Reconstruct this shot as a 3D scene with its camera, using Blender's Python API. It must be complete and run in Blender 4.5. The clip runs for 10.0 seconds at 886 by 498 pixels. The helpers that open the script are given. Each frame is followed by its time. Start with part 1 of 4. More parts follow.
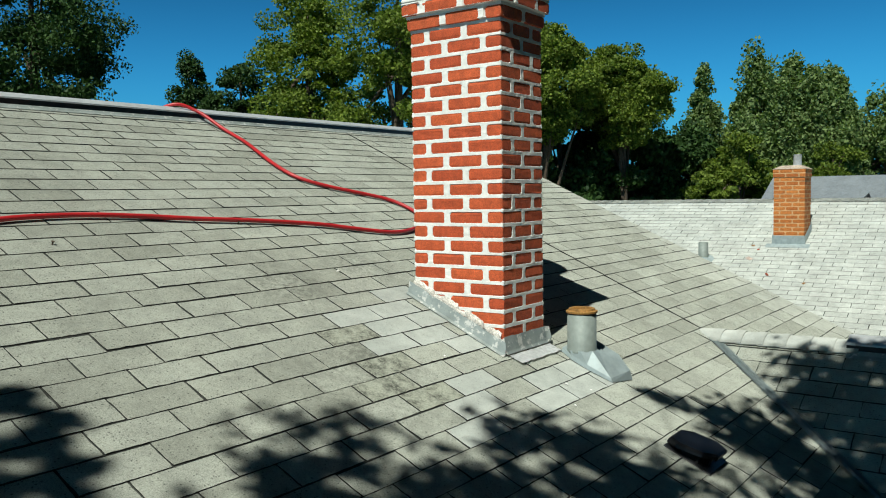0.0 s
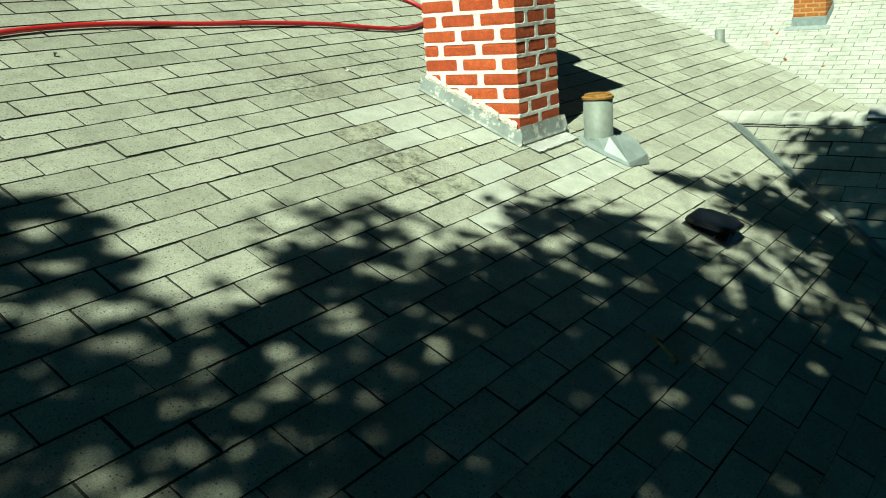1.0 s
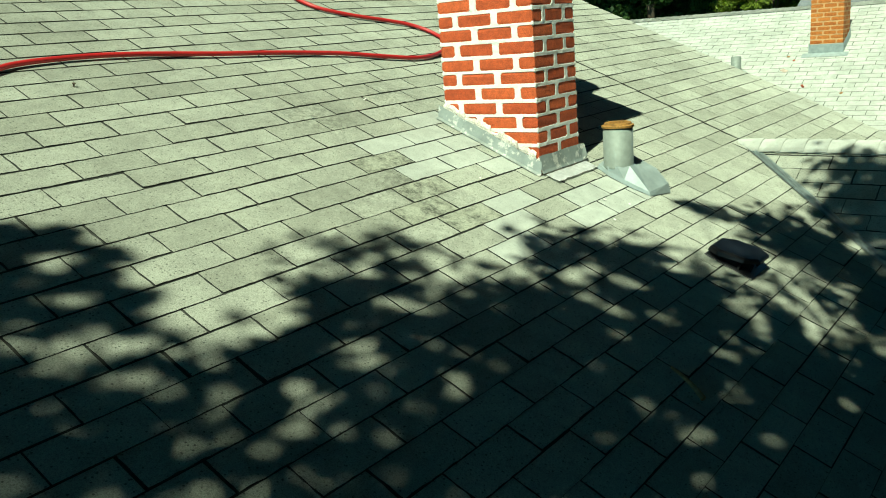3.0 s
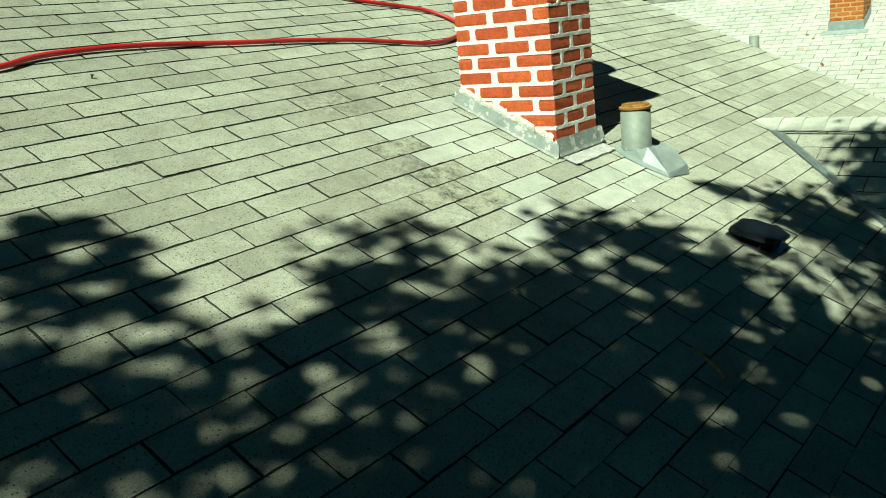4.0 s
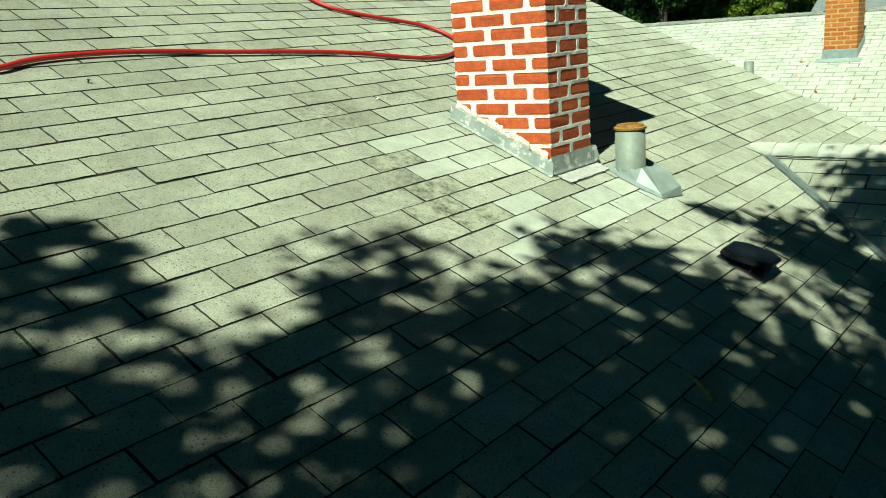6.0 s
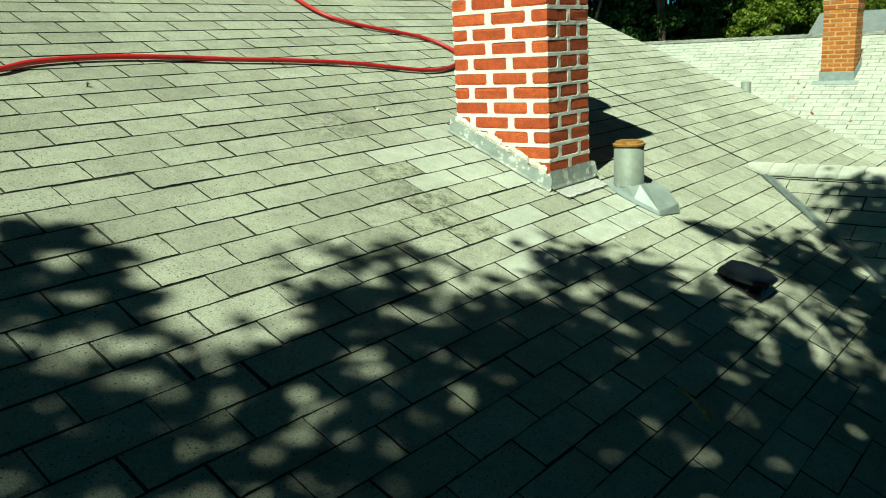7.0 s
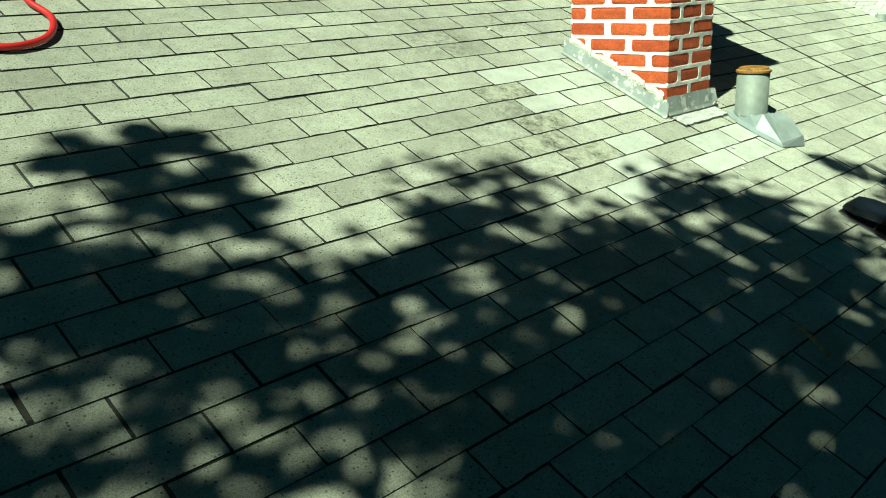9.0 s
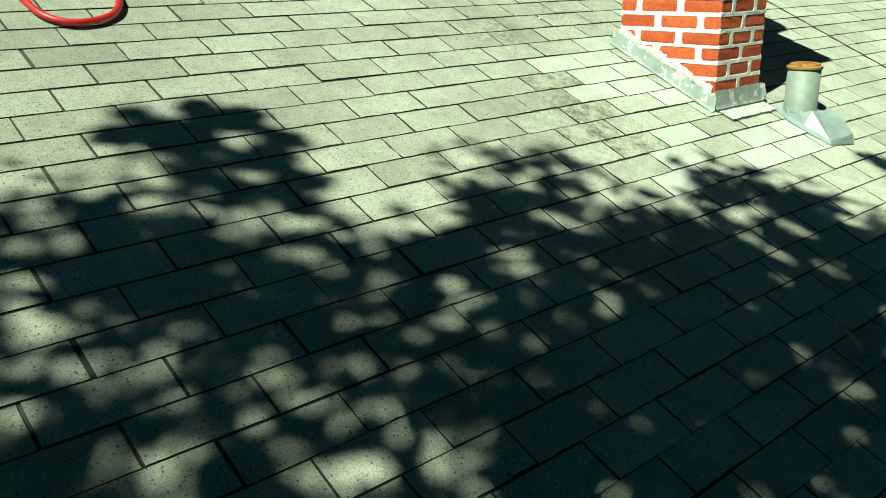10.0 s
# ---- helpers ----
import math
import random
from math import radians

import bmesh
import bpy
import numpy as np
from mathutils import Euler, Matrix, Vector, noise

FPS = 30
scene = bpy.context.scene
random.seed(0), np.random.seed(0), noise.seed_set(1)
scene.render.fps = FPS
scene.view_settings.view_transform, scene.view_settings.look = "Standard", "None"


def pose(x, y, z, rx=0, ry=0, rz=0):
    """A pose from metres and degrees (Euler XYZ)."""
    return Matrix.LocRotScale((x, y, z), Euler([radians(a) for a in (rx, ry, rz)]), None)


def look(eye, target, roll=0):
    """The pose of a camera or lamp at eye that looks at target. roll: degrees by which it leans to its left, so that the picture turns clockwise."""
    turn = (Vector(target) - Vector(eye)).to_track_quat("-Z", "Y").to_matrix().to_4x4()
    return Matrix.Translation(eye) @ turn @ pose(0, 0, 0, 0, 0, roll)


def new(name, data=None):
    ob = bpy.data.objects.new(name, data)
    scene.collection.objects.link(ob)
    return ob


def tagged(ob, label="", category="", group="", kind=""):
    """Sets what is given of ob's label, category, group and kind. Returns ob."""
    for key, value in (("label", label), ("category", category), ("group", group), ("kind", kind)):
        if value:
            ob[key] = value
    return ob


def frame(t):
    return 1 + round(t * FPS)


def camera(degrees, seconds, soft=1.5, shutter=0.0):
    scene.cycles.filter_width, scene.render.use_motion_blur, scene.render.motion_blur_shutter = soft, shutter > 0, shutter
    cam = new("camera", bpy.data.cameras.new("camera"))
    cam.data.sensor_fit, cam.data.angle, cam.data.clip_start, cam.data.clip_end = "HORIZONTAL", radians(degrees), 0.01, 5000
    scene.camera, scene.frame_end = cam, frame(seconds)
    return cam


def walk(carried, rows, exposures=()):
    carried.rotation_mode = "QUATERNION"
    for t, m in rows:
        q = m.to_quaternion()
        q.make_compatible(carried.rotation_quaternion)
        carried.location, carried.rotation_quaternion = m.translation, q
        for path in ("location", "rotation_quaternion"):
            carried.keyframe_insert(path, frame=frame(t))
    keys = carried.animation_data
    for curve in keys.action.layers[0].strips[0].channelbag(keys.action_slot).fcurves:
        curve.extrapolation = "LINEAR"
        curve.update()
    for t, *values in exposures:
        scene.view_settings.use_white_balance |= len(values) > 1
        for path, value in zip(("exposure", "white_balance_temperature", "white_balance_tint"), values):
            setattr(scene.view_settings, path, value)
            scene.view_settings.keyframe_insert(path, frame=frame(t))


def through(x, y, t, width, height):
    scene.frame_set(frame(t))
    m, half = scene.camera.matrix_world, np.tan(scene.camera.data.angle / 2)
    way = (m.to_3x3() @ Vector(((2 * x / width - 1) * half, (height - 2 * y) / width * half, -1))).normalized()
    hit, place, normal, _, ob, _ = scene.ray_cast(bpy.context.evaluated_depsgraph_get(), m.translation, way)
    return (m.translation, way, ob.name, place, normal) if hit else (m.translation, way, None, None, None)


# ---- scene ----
cam = camera(56.2, 10.0, 1.05)
PATH = [
    (0.0, (0.000, 0.000, 0.000), (3.2093, 2.3735, -0.2579), -0.95),
    (0.5, (-0.000, -0.011, -0.057), (3.1056, 2.3722, -0.8784), -3.25),
    (1.0, (-0.019, 0.017, -0.088), (3.0045, 2.3754, -1.2268), -4.56),
    (1.5, (-0.004, 0.043, -0.089), (3.0264, 2.4055, -1.2008), -4.51),
    (2.0, (0.015, 0.055, -0.084), (3.0644, 2.4346, -1.1043), -4.16),
    (2.5, (0.016, 0.062, -0.079), (3.0552, 2.4635, -1.0763), -4.22),
    (4.0, (0.008, 0.066, -0.089), (2.9541, 2.5527, -1.1553), -5.98),
    (4.5, (0.009, 0.058, -0.090), (2.9445, 2.5536, -1.1658), -6.12),
    (5.0, (0.007, 0.065, -0.093), (2.9521, 2.5521, -1.1584), -5.86),
    (5.5, (0.007, 0.064, -0.093), (2.9705, 2.5439, -1.1283), -5.16),
    (7.0, (0.011, 0.088, -0.100), (3.0327, 2.5347, -1.0377), -2.85),
    (7.5, (0.013, 0.088, -0.101), (3.0194, 2.5612, -1.0212), -2.59),
    (8.0, (0.009, 0.105, -0.103), (2.9677, 2.6415, -1.0052), -2.30),
    (8.5, (-0.001, 0.126, -0.116), (2.8277, 2.7652, -1.1316), -2.12),
    (9.0, (-0.005, 0.130, -0.160), (2.6350, 2.8766, -1.3780), -2.34),
    (9.5, (-0.032, 0.114, -0.150), (2.4796, 2.9354, -1.4662), -1.65),
    (10.0, (-0.060, 0.089, -0.160), (2.4286, 2.9539, -1.4251), -1.00),
]
EXPOSURES = [(0.0, 0.14, 5600, 2), (0.5, 0.24, 5850, -8), (1.0, 0.56, 6000, -19), (2.5, 0.54, 6050, -22), (4.0, 0.60, 6050, -22), (5.5, 0.60, 6050, -22), (8.0, 0.47, 6200, -25), (9.5, 0.88, 5900, -24), (10.0, 0.88, 5900, -24)]
walk(cam, [(t, look(eye, target, roll)) for t, eye, target, roll in PATH], EXPOSURES)

# ---- world and sun ----
SUN_TRAVEL = Vector((0.980, 0.190, -1.40)).normalized()   # the way the sunlight goes
sky_world = bpy.data.worlds.new("sky")
scene.world = sky_world
sky_world.use_nodes = True
nt = sky_world.node_tree
sky = nt.nodes.new("ShaderNodeTexSky")
sky.sky_type = "NISHITA"
sky.sun_disc = False
sky.air_density, sky.dust_density, sky.ozone_density = 1.0, 3.0, 2.0
sky.sun_elevation = math.asin(-SUN_TRAVEL.z)
sky.sun_rotation = math.atan2(-SUN_TRAVEL.x, -SUN_TRAVEL.y)
bg = nt.nodes["Background"]
deep = nt.nodes.new("ShaderNodeMix")
deep.data_type, deep.blend_type = "RGBA", "MULTIPLY"
deep.inputs[0].default_value = 1.0
deep.inputs[7].default_value = (0.44, 1.54, 2.20, 1)      # a clear, deep blue late-summer sky
nt.links.new(sky.outputs[0], deep.inputs[6])
# sky brightness is cut smoothly overhead, so that the roof's shade stays dark
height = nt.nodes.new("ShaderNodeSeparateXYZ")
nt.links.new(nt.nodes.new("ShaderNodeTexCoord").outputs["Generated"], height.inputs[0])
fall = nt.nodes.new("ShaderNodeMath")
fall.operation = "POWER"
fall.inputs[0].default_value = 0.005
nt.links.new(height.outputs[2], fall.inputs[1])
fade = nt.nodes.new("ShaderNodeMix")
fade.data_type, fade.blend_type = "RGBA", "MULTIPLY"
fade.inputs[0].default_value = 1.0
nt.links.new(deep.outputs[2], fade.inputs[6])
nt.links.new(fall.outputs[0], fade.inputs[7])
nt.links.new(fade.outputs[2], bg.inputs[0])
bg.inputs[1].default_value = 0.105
sun_data = bpy.data.lights.new("sun", "SUN")
sun_data.energy, sun_data.angle, sun_data.color = 5.0, radians(0.53), (1.0, 0.90, 0.72)
sun = new("sun", sun_data)
sun.matrix_world = look((0, 0, 0), SUN_TRAVEL) @ pose(0, 0, 0)

# ---- materials ----
def shader(name, rough=0.8, metal=0.0):
    m = bpy.data.materials.new(name)
    m.use_nodes = True
    n = m.node_tree.nodes
    b = n["Principled BSDF"]
    b.inputs["Roughness"].default_value = rough
    b.inputs["Metallic"].default_value = metal
    return m, n, m.node_tree.links, b


def node(n, kind, **values):
    made = n.new(kind)
    for k, v in values.items():
        made.inputs[k].default_value = v
    return made


def noise_of(n, l, scale, detail=3.0, vector=None, rough=0.6):
    t = node(n, "ShaderNodeTexNoise", Scale=scale, Detail=detail, Roughness=rough)
    if vector is not None:
        l.new(vector, t.inputs["Vector"])
    return t.outputs[0]


def ramp(n, l, fac, *stops):
    r = n.new("ShaderNodeValToRGB")
    while len(r.color_ramp.elements) < len(stops):
        r.color_ramp.elements.new(0.5)
    for e, (p, c) in zip(r.color_ramp.elements, stops):
        e.position = p
        e.color = (*c, 1) if len(c) == 3 else c
    l.new(fac, r.inputs[0])
    return r.outputs[0]


def mix(n, l, fac, a, b, mode="MIX"):
    x = n.new("ShaderNodeMix")
    x.data_type, x.blend_type = "RGBA", mode
    for sock, val in ((x.inputs[0], fac), (x.inputs[6], a), (x.inputs[7], b)):
        if isinstance(val, (float, int)):
            sock.default_value = val
        elif isinstance(val, tuple):
            sock.default_value = (*val, 1)
        else:
            l.new(val, sock)
    return x.outputs[2]


def maths(n, l, op, a, b=0.0):
    x = n.new("ShaderNodeMath")
    x.operation = op
    for sock, val in zip(x.inputs, (a, b)):
        if isinstance(val, (float, int)):
            sock.default_value = val
        else:
            l.new(val, sock)
    return x.outputs[0]


def bump(n, l, b, height, strength, distance):
    x = node(n, "ShaderNodeBump", Strength=strength, Distance=distance)
    l.new(height, x.inputs["Height"])
    l.new(x.outputs[0], b.inputs["Normal"])


def grey(v):
    return (v, v, v)


def shingle_material(name, dark, light, whole, stains=(), speck=0.7):
    """Granule-covered asphalt: tone per tab, mottling, granules, and dark lichen round the given places (x, y, radius)."""
    m, n, l, b = shader(name, 0.92)
    b.inputs["Diffuse Roughness"].default_value = 1.0
    pos = n.new("ShaderNodeNewGeometry").outputs["Position"]
    rnd = n.new("ShaderNodeObjectInfo").outputs["Random"] if whole else n.new("ShaderNodeNewGeometry").outputs["Random Per Island"]
    tone = ramp(n, l, rnd, (0.0, dark), (0.35, tuple((x + y) / 2 for x, y in zip(dark, light))), (1.0, light))
    blotch = ramp(n, l, noise_of(n, l, 2.3, 4.0, pos), (0.3, grey(0.82)), (0.7, grey(1.1)))
    c = mix(n, l, 1.0, tone, blotch, "MULTIPLY")
    smear = ramp(n, l, noise_of(n, l, 14.0, 5.0, pos), (0.35, grey(0.88)), (0.62, grey(1.06)))
    c = mix(n, l, 1.0, c, smear, "MULTIPLY")
    coarse = ramp(n, l, noise_of(n, l, 120.0, 3.0, pos, 0.8), (0.34, grey(0.50)), (0.45, grey(1.0)), (0.60, grey(1.04)), (0.70, grey(1.25)))
    c = mix(n, l, speck, c, mix(n, l, 1.0, c, coarse, "MULTIPLY"))
    cell = n.new("ShaderNodeTexVoronoi")
    cell.inputs["Scale"].default_value = 72.0
    l.new(pos, cell.inputs["Vector"])
    split = n.new("ShaderNodeSeparateColor")
    l.new(cell.outputs["Color"], split.inputs[0])
    bare = maths(n, l, "MULTIPLY", ramp(n, l, cell.outputs["Distance"], (0.17, grey(1.0)), (0.26, grey(0.0))), ramp(n, l, split.outputs[0], (0.44, grey(1.0)), (0.50, grey(0.0))))
    c = mix(n, l, maths(n, l, "MULTIPLY", bare, speck), c, (0.022, 0.022, 0.018))
    grain = noise_of(n, l, 260.0, 2.0, pos, 0.75)
    c = mix(n, l, speck, c, mix(n, l, 1.0, c, ramp(n, l, grain, (0.36, grey(0.55)), (0.5, grey(1.0)), (0.66, grey(1.28))), "MULTIPLY"))
    for x, y, r, amount in stains:
        sub = n.new("ShaderNodeVectorMath")
        sub.operation = "DISTANCE"
        l.new(pos, sub.inputs[0])
        sub.inputs[1].default_value = (x, y, -1.80 + 0.4657 * y)
        near = ramp(n, l, maths(n, l, "DIVIDE", sub.outputs["Value"], r), (0.25, grey(1.0)), (1.0, grey(0.0)))
        spots = ramp(n, l, noise_of(n, l, 38.0, 5.0, pos, 0.7), (0.42, grey(0.0)), (0.60, grey(1.0)))
        f = maths(n, l, "MULTIPLY", maths(n, l, "MULTIPLY", near, spots), amount)
        c = mix(n, l, f, c, (0.045, 0.047, 0.036))
    l.new(c, b.inputs["Base Color"])
    bump(n, l, b, grain, 0.55, 0.004)
    return m


STAINS = ((2.66, 2.31, 0.30, 0.35), (2.76, 2.53, 0.28, 0.35), (2.75, 2.97, 0.3, 0.5), (3.35, 3.05, 0.3, 0.45), (2.4, 2.2, 0.5, 0.25))
SH_DARK, SH_LIGHT = (0.300, 0.308, 0.262), (0.390, 0.402, 0.350)
M_TAB = shingle_material("weathered_shingle", SH_DARK, SH_LIGHT, True, STAINS)
M_FIELD = shingle_material("weathered_shingle_field", SH_DARK, SH_LIGHT, False, STAINS)
M_NEWTAB = shingle_material("paler_shingle", (0.40, 0.42, 0.39), (0.47, 0.49, 0.455), True, (), 0.3)
M_RAKE_PALE = shingle_material("rake_shingle", (0.36, 0.37, 0.325), (0.43, 0.44, 0.39), False, (), 0.3)
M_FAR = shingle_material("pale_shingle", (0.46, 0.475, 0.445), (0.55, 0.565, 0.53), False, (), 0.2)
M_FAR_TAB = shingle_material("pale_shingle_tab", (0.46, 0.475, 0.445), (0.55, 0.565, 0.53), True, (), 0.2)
M_GABLE_TAB = shingle_material("gable_shingle_tab", SH_DARK, SH_LIGHT, True, ())
M_GABLE = shingle_material("gable_shingle", SH_DARK, SH_LIGHT, False, ())


def lichen_material(name):
    """An old tab with dark lichen in dense flecks, thickest along its worn edges."""
    m, n, l, b = shader(name, 0.95)
    b.inputs["Diffuse Roughness"].default_value = 1.0
    pos = n.new("ShaderNodeNewGeometry").outputs["Position"]
    c = ramp(n, l, noise_of(n, l, 120.0, 4.0, pos, 0.8), (0.34, (0.17, 0.175, 0.14)), (0.48, (0.33, 0.34, 0.28)), (0.7, (0.42, 0.43, 0.36)))
    patch = ramp(n, l, noise_of(n, l, 13.0, 6.0, pos, 0.75), (0.45, grey(0.0)), (0.60, grey(0.9)))
    fleck = ramp(n, l, noise_of(n, l, 75.0, 4.0, pos, 0.8), (0.38, grey(0.25)), (0.56, grey(1.0)))
    c = mix(n, l, maths(n, l, "MULTIPLY", patch, fleck), c, (0.045, 0.047, 0.038))
    l.new(c, b.inputs["Base Color"])
    bump(n, l, b, noise_of(n, l, 200.0, 3.0, pos, 0.75), 0.6, 0.004)
    return m


M_LICHEN = lichen_material("lichen_shingle")


def plain(name, colour, rough=0.7, metal=0.0, scale=20.0, spread=0.25, lift=0.0):
    m, n, l, b = shader(name, rough, metal)
    pos = n.new("ShaderNodeTexCoord").outputs["Object"]
    big = ramp(n, l, noise_of(n, l, scale * 0.15, 4.0, pos), (0.3, grey(1 - spread)), (0.7, grey(1 + spread * 0.6)))
    fine = ramp(n, l, noise_of(n, l, scale, 4.0, pos), (0.3, grey(1 - spread)), (0.7, grey(1 + spread * 0.6)))
    c = mix(n, l, 1.0, mix(n, l, 1.0, tuple(colour), big, "MULTIPLY"), fine, "MULTIPLY")
    l.new(c, b.inputs["Base Color"])
    if lift:
        bump(n, l, b, noise_of(n, l, scale * 2, 4.0, pos), 0.6, lift)
    return m


def brick_material(name, a, bb, soot):
    m, n, l, b = shader(name, 0.85)
    pos = n.new("ShaderNodeNewGeometry").outputs["Position"]
    tone = ramp(n, l, n.new("ShaderNodeObjectInfo").outputs["Random"], (0.0, a), (1.0, bb))
    c = mix(n, l, 1.0, tone, ramp(n, l, noise_of(n, l, 30.0, 5.0, pos), (0.3, grey(0.75)), (0.7, grey(1.15))), "MULTIPLY")
    pits = noise_of(n, l, 220.0, 3.0, pos, 0.7)
    c = mix(n, l, 0.6, c, mix(n, l, 1.0, c, ramp(n, l, pits, (0.35, grey(0.5)), (0.55, grey(1.1))), "MULTIPLY"))
    chalk = ramp(n, l, noise_of(n, l, 55.0, 6.0, pos, 0.75), (0.66, grey(0.0)), (0.76, grey(1.0)))
    c = mix(n, l, maths(n, l, "MULTIPLY", chalk, soot), c, (0.75, 0.70, 0.64))
    l.new(c, b.inputs["Base Color"])
    bump(n, l, b, pits, 0.7, 0.006)
    return m


M_BRICK = brick_material("red_brick", (0.52, 0.086, 0.026), (0.65, 0.128, 0.037), 0.0)
M_BRICK_FAR = brick_material("orange_brick", (0.40, 0.115, 0.020), (0.60, 0.215, 0.045), 0.4)
M_MORTAR = plain("white_mortar", (0.90, 0.885, 0.85), 0.9, 0, 60.0, 0.08, 0.004)
M_DAUB = plain("smeared_mortar", (0.84, 0.79, 0.72), 0.95, 0, 130.0, 0.42, 0.014)
M_MORTAR_FAR = plain("tan_mortar", (0.60, 0.36, 0.17), 0.9, 0, 60.0, 0.15, 0.003)
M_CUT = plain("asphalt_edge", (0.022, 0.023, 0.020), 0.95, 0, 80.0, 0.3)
# darkened in colour for the shade and dirt in the slots between tabs
M_DECK = plain("dark_underlay", (0.05, 0.052, 0.045), 0.95, 0, 60.0, 0.3)
M_GALV = plain("galvanised_steel", (0.25, 0.285, 0.265), 0.62, 0.15, 30.0, 0.14, 0.002)
M_ZINC = plain("bright_flashing", (0.37, 0.43, 0.44), 0.52, 0.2, 14.0, 0.18, 0.002)


def splashed_metal():
    """Dull flashing with mortar splashes and dark runs."""
    m, n, l, b = shader("weathered_flashing", 0.5, 0.25)
    pos = n.new("ShaderNodeNewGeometry").outputs["Position"]
    c = ramp(n, l, noise_of(n, l, 9.0, 5.0, pos), (0.3, (0.24, 0.27, 0.26)), (0.7, (0.40, 0.44, 0.43)))
    runs = ramp(n, l, noise_of(n, l, 60.0, 5.0, pos, 0.7), (0.28, grey(0.6)), (0.40, grey(1.0)))
    c = mix(n, l, 1.0, c, runs, "MULTIPLY")
    spots = ramp(n, l, noise_of(n, l, 24.0, 6.0, pos, 0.65), (0.55, grey(0.0)), (0.62, grey(0.85)))
    l.new(mix(n, l, spots, c, (0.74, 0.73, 0.69)), b.inputs["Base Color"])
    bump(n, l, b, noise_of(n, l, 50.0, 4.0, pos), 0.5, 0.003)
    return m


M_LEAD = splashed_metal()
M_RUST = plain("rusted_cap", (0.42, 0.22, 0.055), 0.8, 0.1, 70.0, 0.5, 0.004)
M_BLACK = plain("black_plastic", (0.012, 0.013, 0.016), 0.38, 0, 30.0, 0.3)
# near-black colour paints in the shade under the roof vent's hood
M_VOID = plain("under_hood_black", (0.004, 0.004, 0.004), 0.95, 0, 30.0, 0.2)
M_ALU = plain("mill_aluminium", (0.62, 0.64, 0.66), 0.42, 0.3, 25.0, 0.15)
M_HOSE = plain("red_rubber", (0.46, 0.016, 0.020), 0.42, 0, 40.0, 0.15)
M_PATCH = plain("sealant_patch", (0.88, 0.89, 0.90), 0.5, 0.0, 45.0, 0.16, 0.003)
M_SIDING = plain("siding", (0.55, 0.53, 0.47), 0.8, 0, 8.0, 0.12)
M_TWIG = plain("dry_twig", (0.38, 0.21, 0.09), 0.9, 0, 60.0, 0.4)
M_BARK = plain("bark", (0.10, 0.075, 0.05), 0.95, 0, 18.0, 0.45, 0.02)
M_GRASS = plain("lawn", (0.05, 0.09, 0.025), 0.95, 0, 3.0, 0.4)
M_TERRA = plain("clay_flue", (0.42, 0.22, 0.12), 0.85, 0, 30.0, 0.25)
M_SLATE = shingle_material("blue_grey_shingle", (0.16, 0.18, 0.20), (0.24, 0.26, 0.28), False, (), 0.2)


def leaf_material(name, a, bb, through=0.3):
    m, n, l, b = shader(name, 0.62)
    b.inputs["Specular IOR Level"].default_value = 0.25
    c = ramp(n, l, n.new("ShaderNodeNewGeometry").outputs["Random Per Island"], (0.0, a), (1.0, bb))
    l.new(c, b.inputs["Base Color"])
    out = n["Material Output"]
    t = n.new("ShaderNodeBsdfTranslucent")
    l.new(mix(n, l, 1.0, c, (1.3, 1.5, 0.5), "MULTIPLY"), t.inputs[0])
    s = n.new("ShaderNodeMixShader")
    s.inputs[0].default_value = through
    l.new(b.outputs[0], s.inputs[1])
    l.new(t.outputs[0], s.inputs[2])
    l.new(s.outputs[0], out.inputs[0])
    return m


M_LEAF = leaf_material("maple_leaves", (0.050, 0.090, 0.008), (0.22, 0.28, 0.040))
M_LEAF_DARK = leaf_material("dark_leaves", (0.014, 0.036, 0.008), (0.055, 0.105, 0.022), 0.12)
M_LEAF_GREY = leaf_material("silver_leaves", (0.06, 0.11, 0.03), (0.24, 0.31, 0.11))


# ---- building helpers ----
def mesh_of(name, verts, faces, *materials):
    me = bpy.data.meshes.new(name)
    me.from_pydata([tuple(v) for v in verts], [], faces)
    for m in materials:
        me.materials.append(m)
    return me


def part(name, bm, material, parent, label=""):
    me = bpy.data.meshes.new(name)
    bm.to_mesh(me)
    bm.free()
    me.materials.append(material)
    ob = new(name, me)
    ob.parent = parent
    if label:
        tagged(ob, label)
    return ob


def smooth(ob):
    for p in ob.data.polygons:
        p.use_smooth = True
    return ob


def box_bm(lo, hi, bevel=0.0, jitter=0.0, rng=None):
    bm = bmesh.new()
    bmesh.ops.create_cube(bm, size=1)
    for v in bm.verts:
        v.co = Vector([(lo[i] + hi[i]) / 2 + v.co[i] * (hi[i] - lo[i]) for i in range(3)])
    if bevel:
        bmesh.ops.bevel(bm, geom=list(bm.edges), offset=bevel, segments=1, affect="EDGES")
    if jitter:
        for v in bm.verts:
            v.co += Vector([rng.uniform(-jitter, jitter) for _ in range(3)])
    return bm


def lathe_bm(profile, sides=32, close=False):
    """A turned form round z from (radius, height) pairs."""
    bm = bmesh.new()
    rings = [[bm.verts.new((r * math.cos(a), r * math.sin(a), z)) for a in (2 * math.pi * k / sides for k in range(sides))] for r, z in profile]
    for a, b in zip(rings, rings[1:]):
        for k in range(sides):
            bm.faces.new((a[k], a[(k + 1) % sides], b[(k + 1) % sides], b[k]))
    if close:
        bm.faces.new(rings[-1])
        bm.faces.new(list(reversed(rings[0])))
    return bm


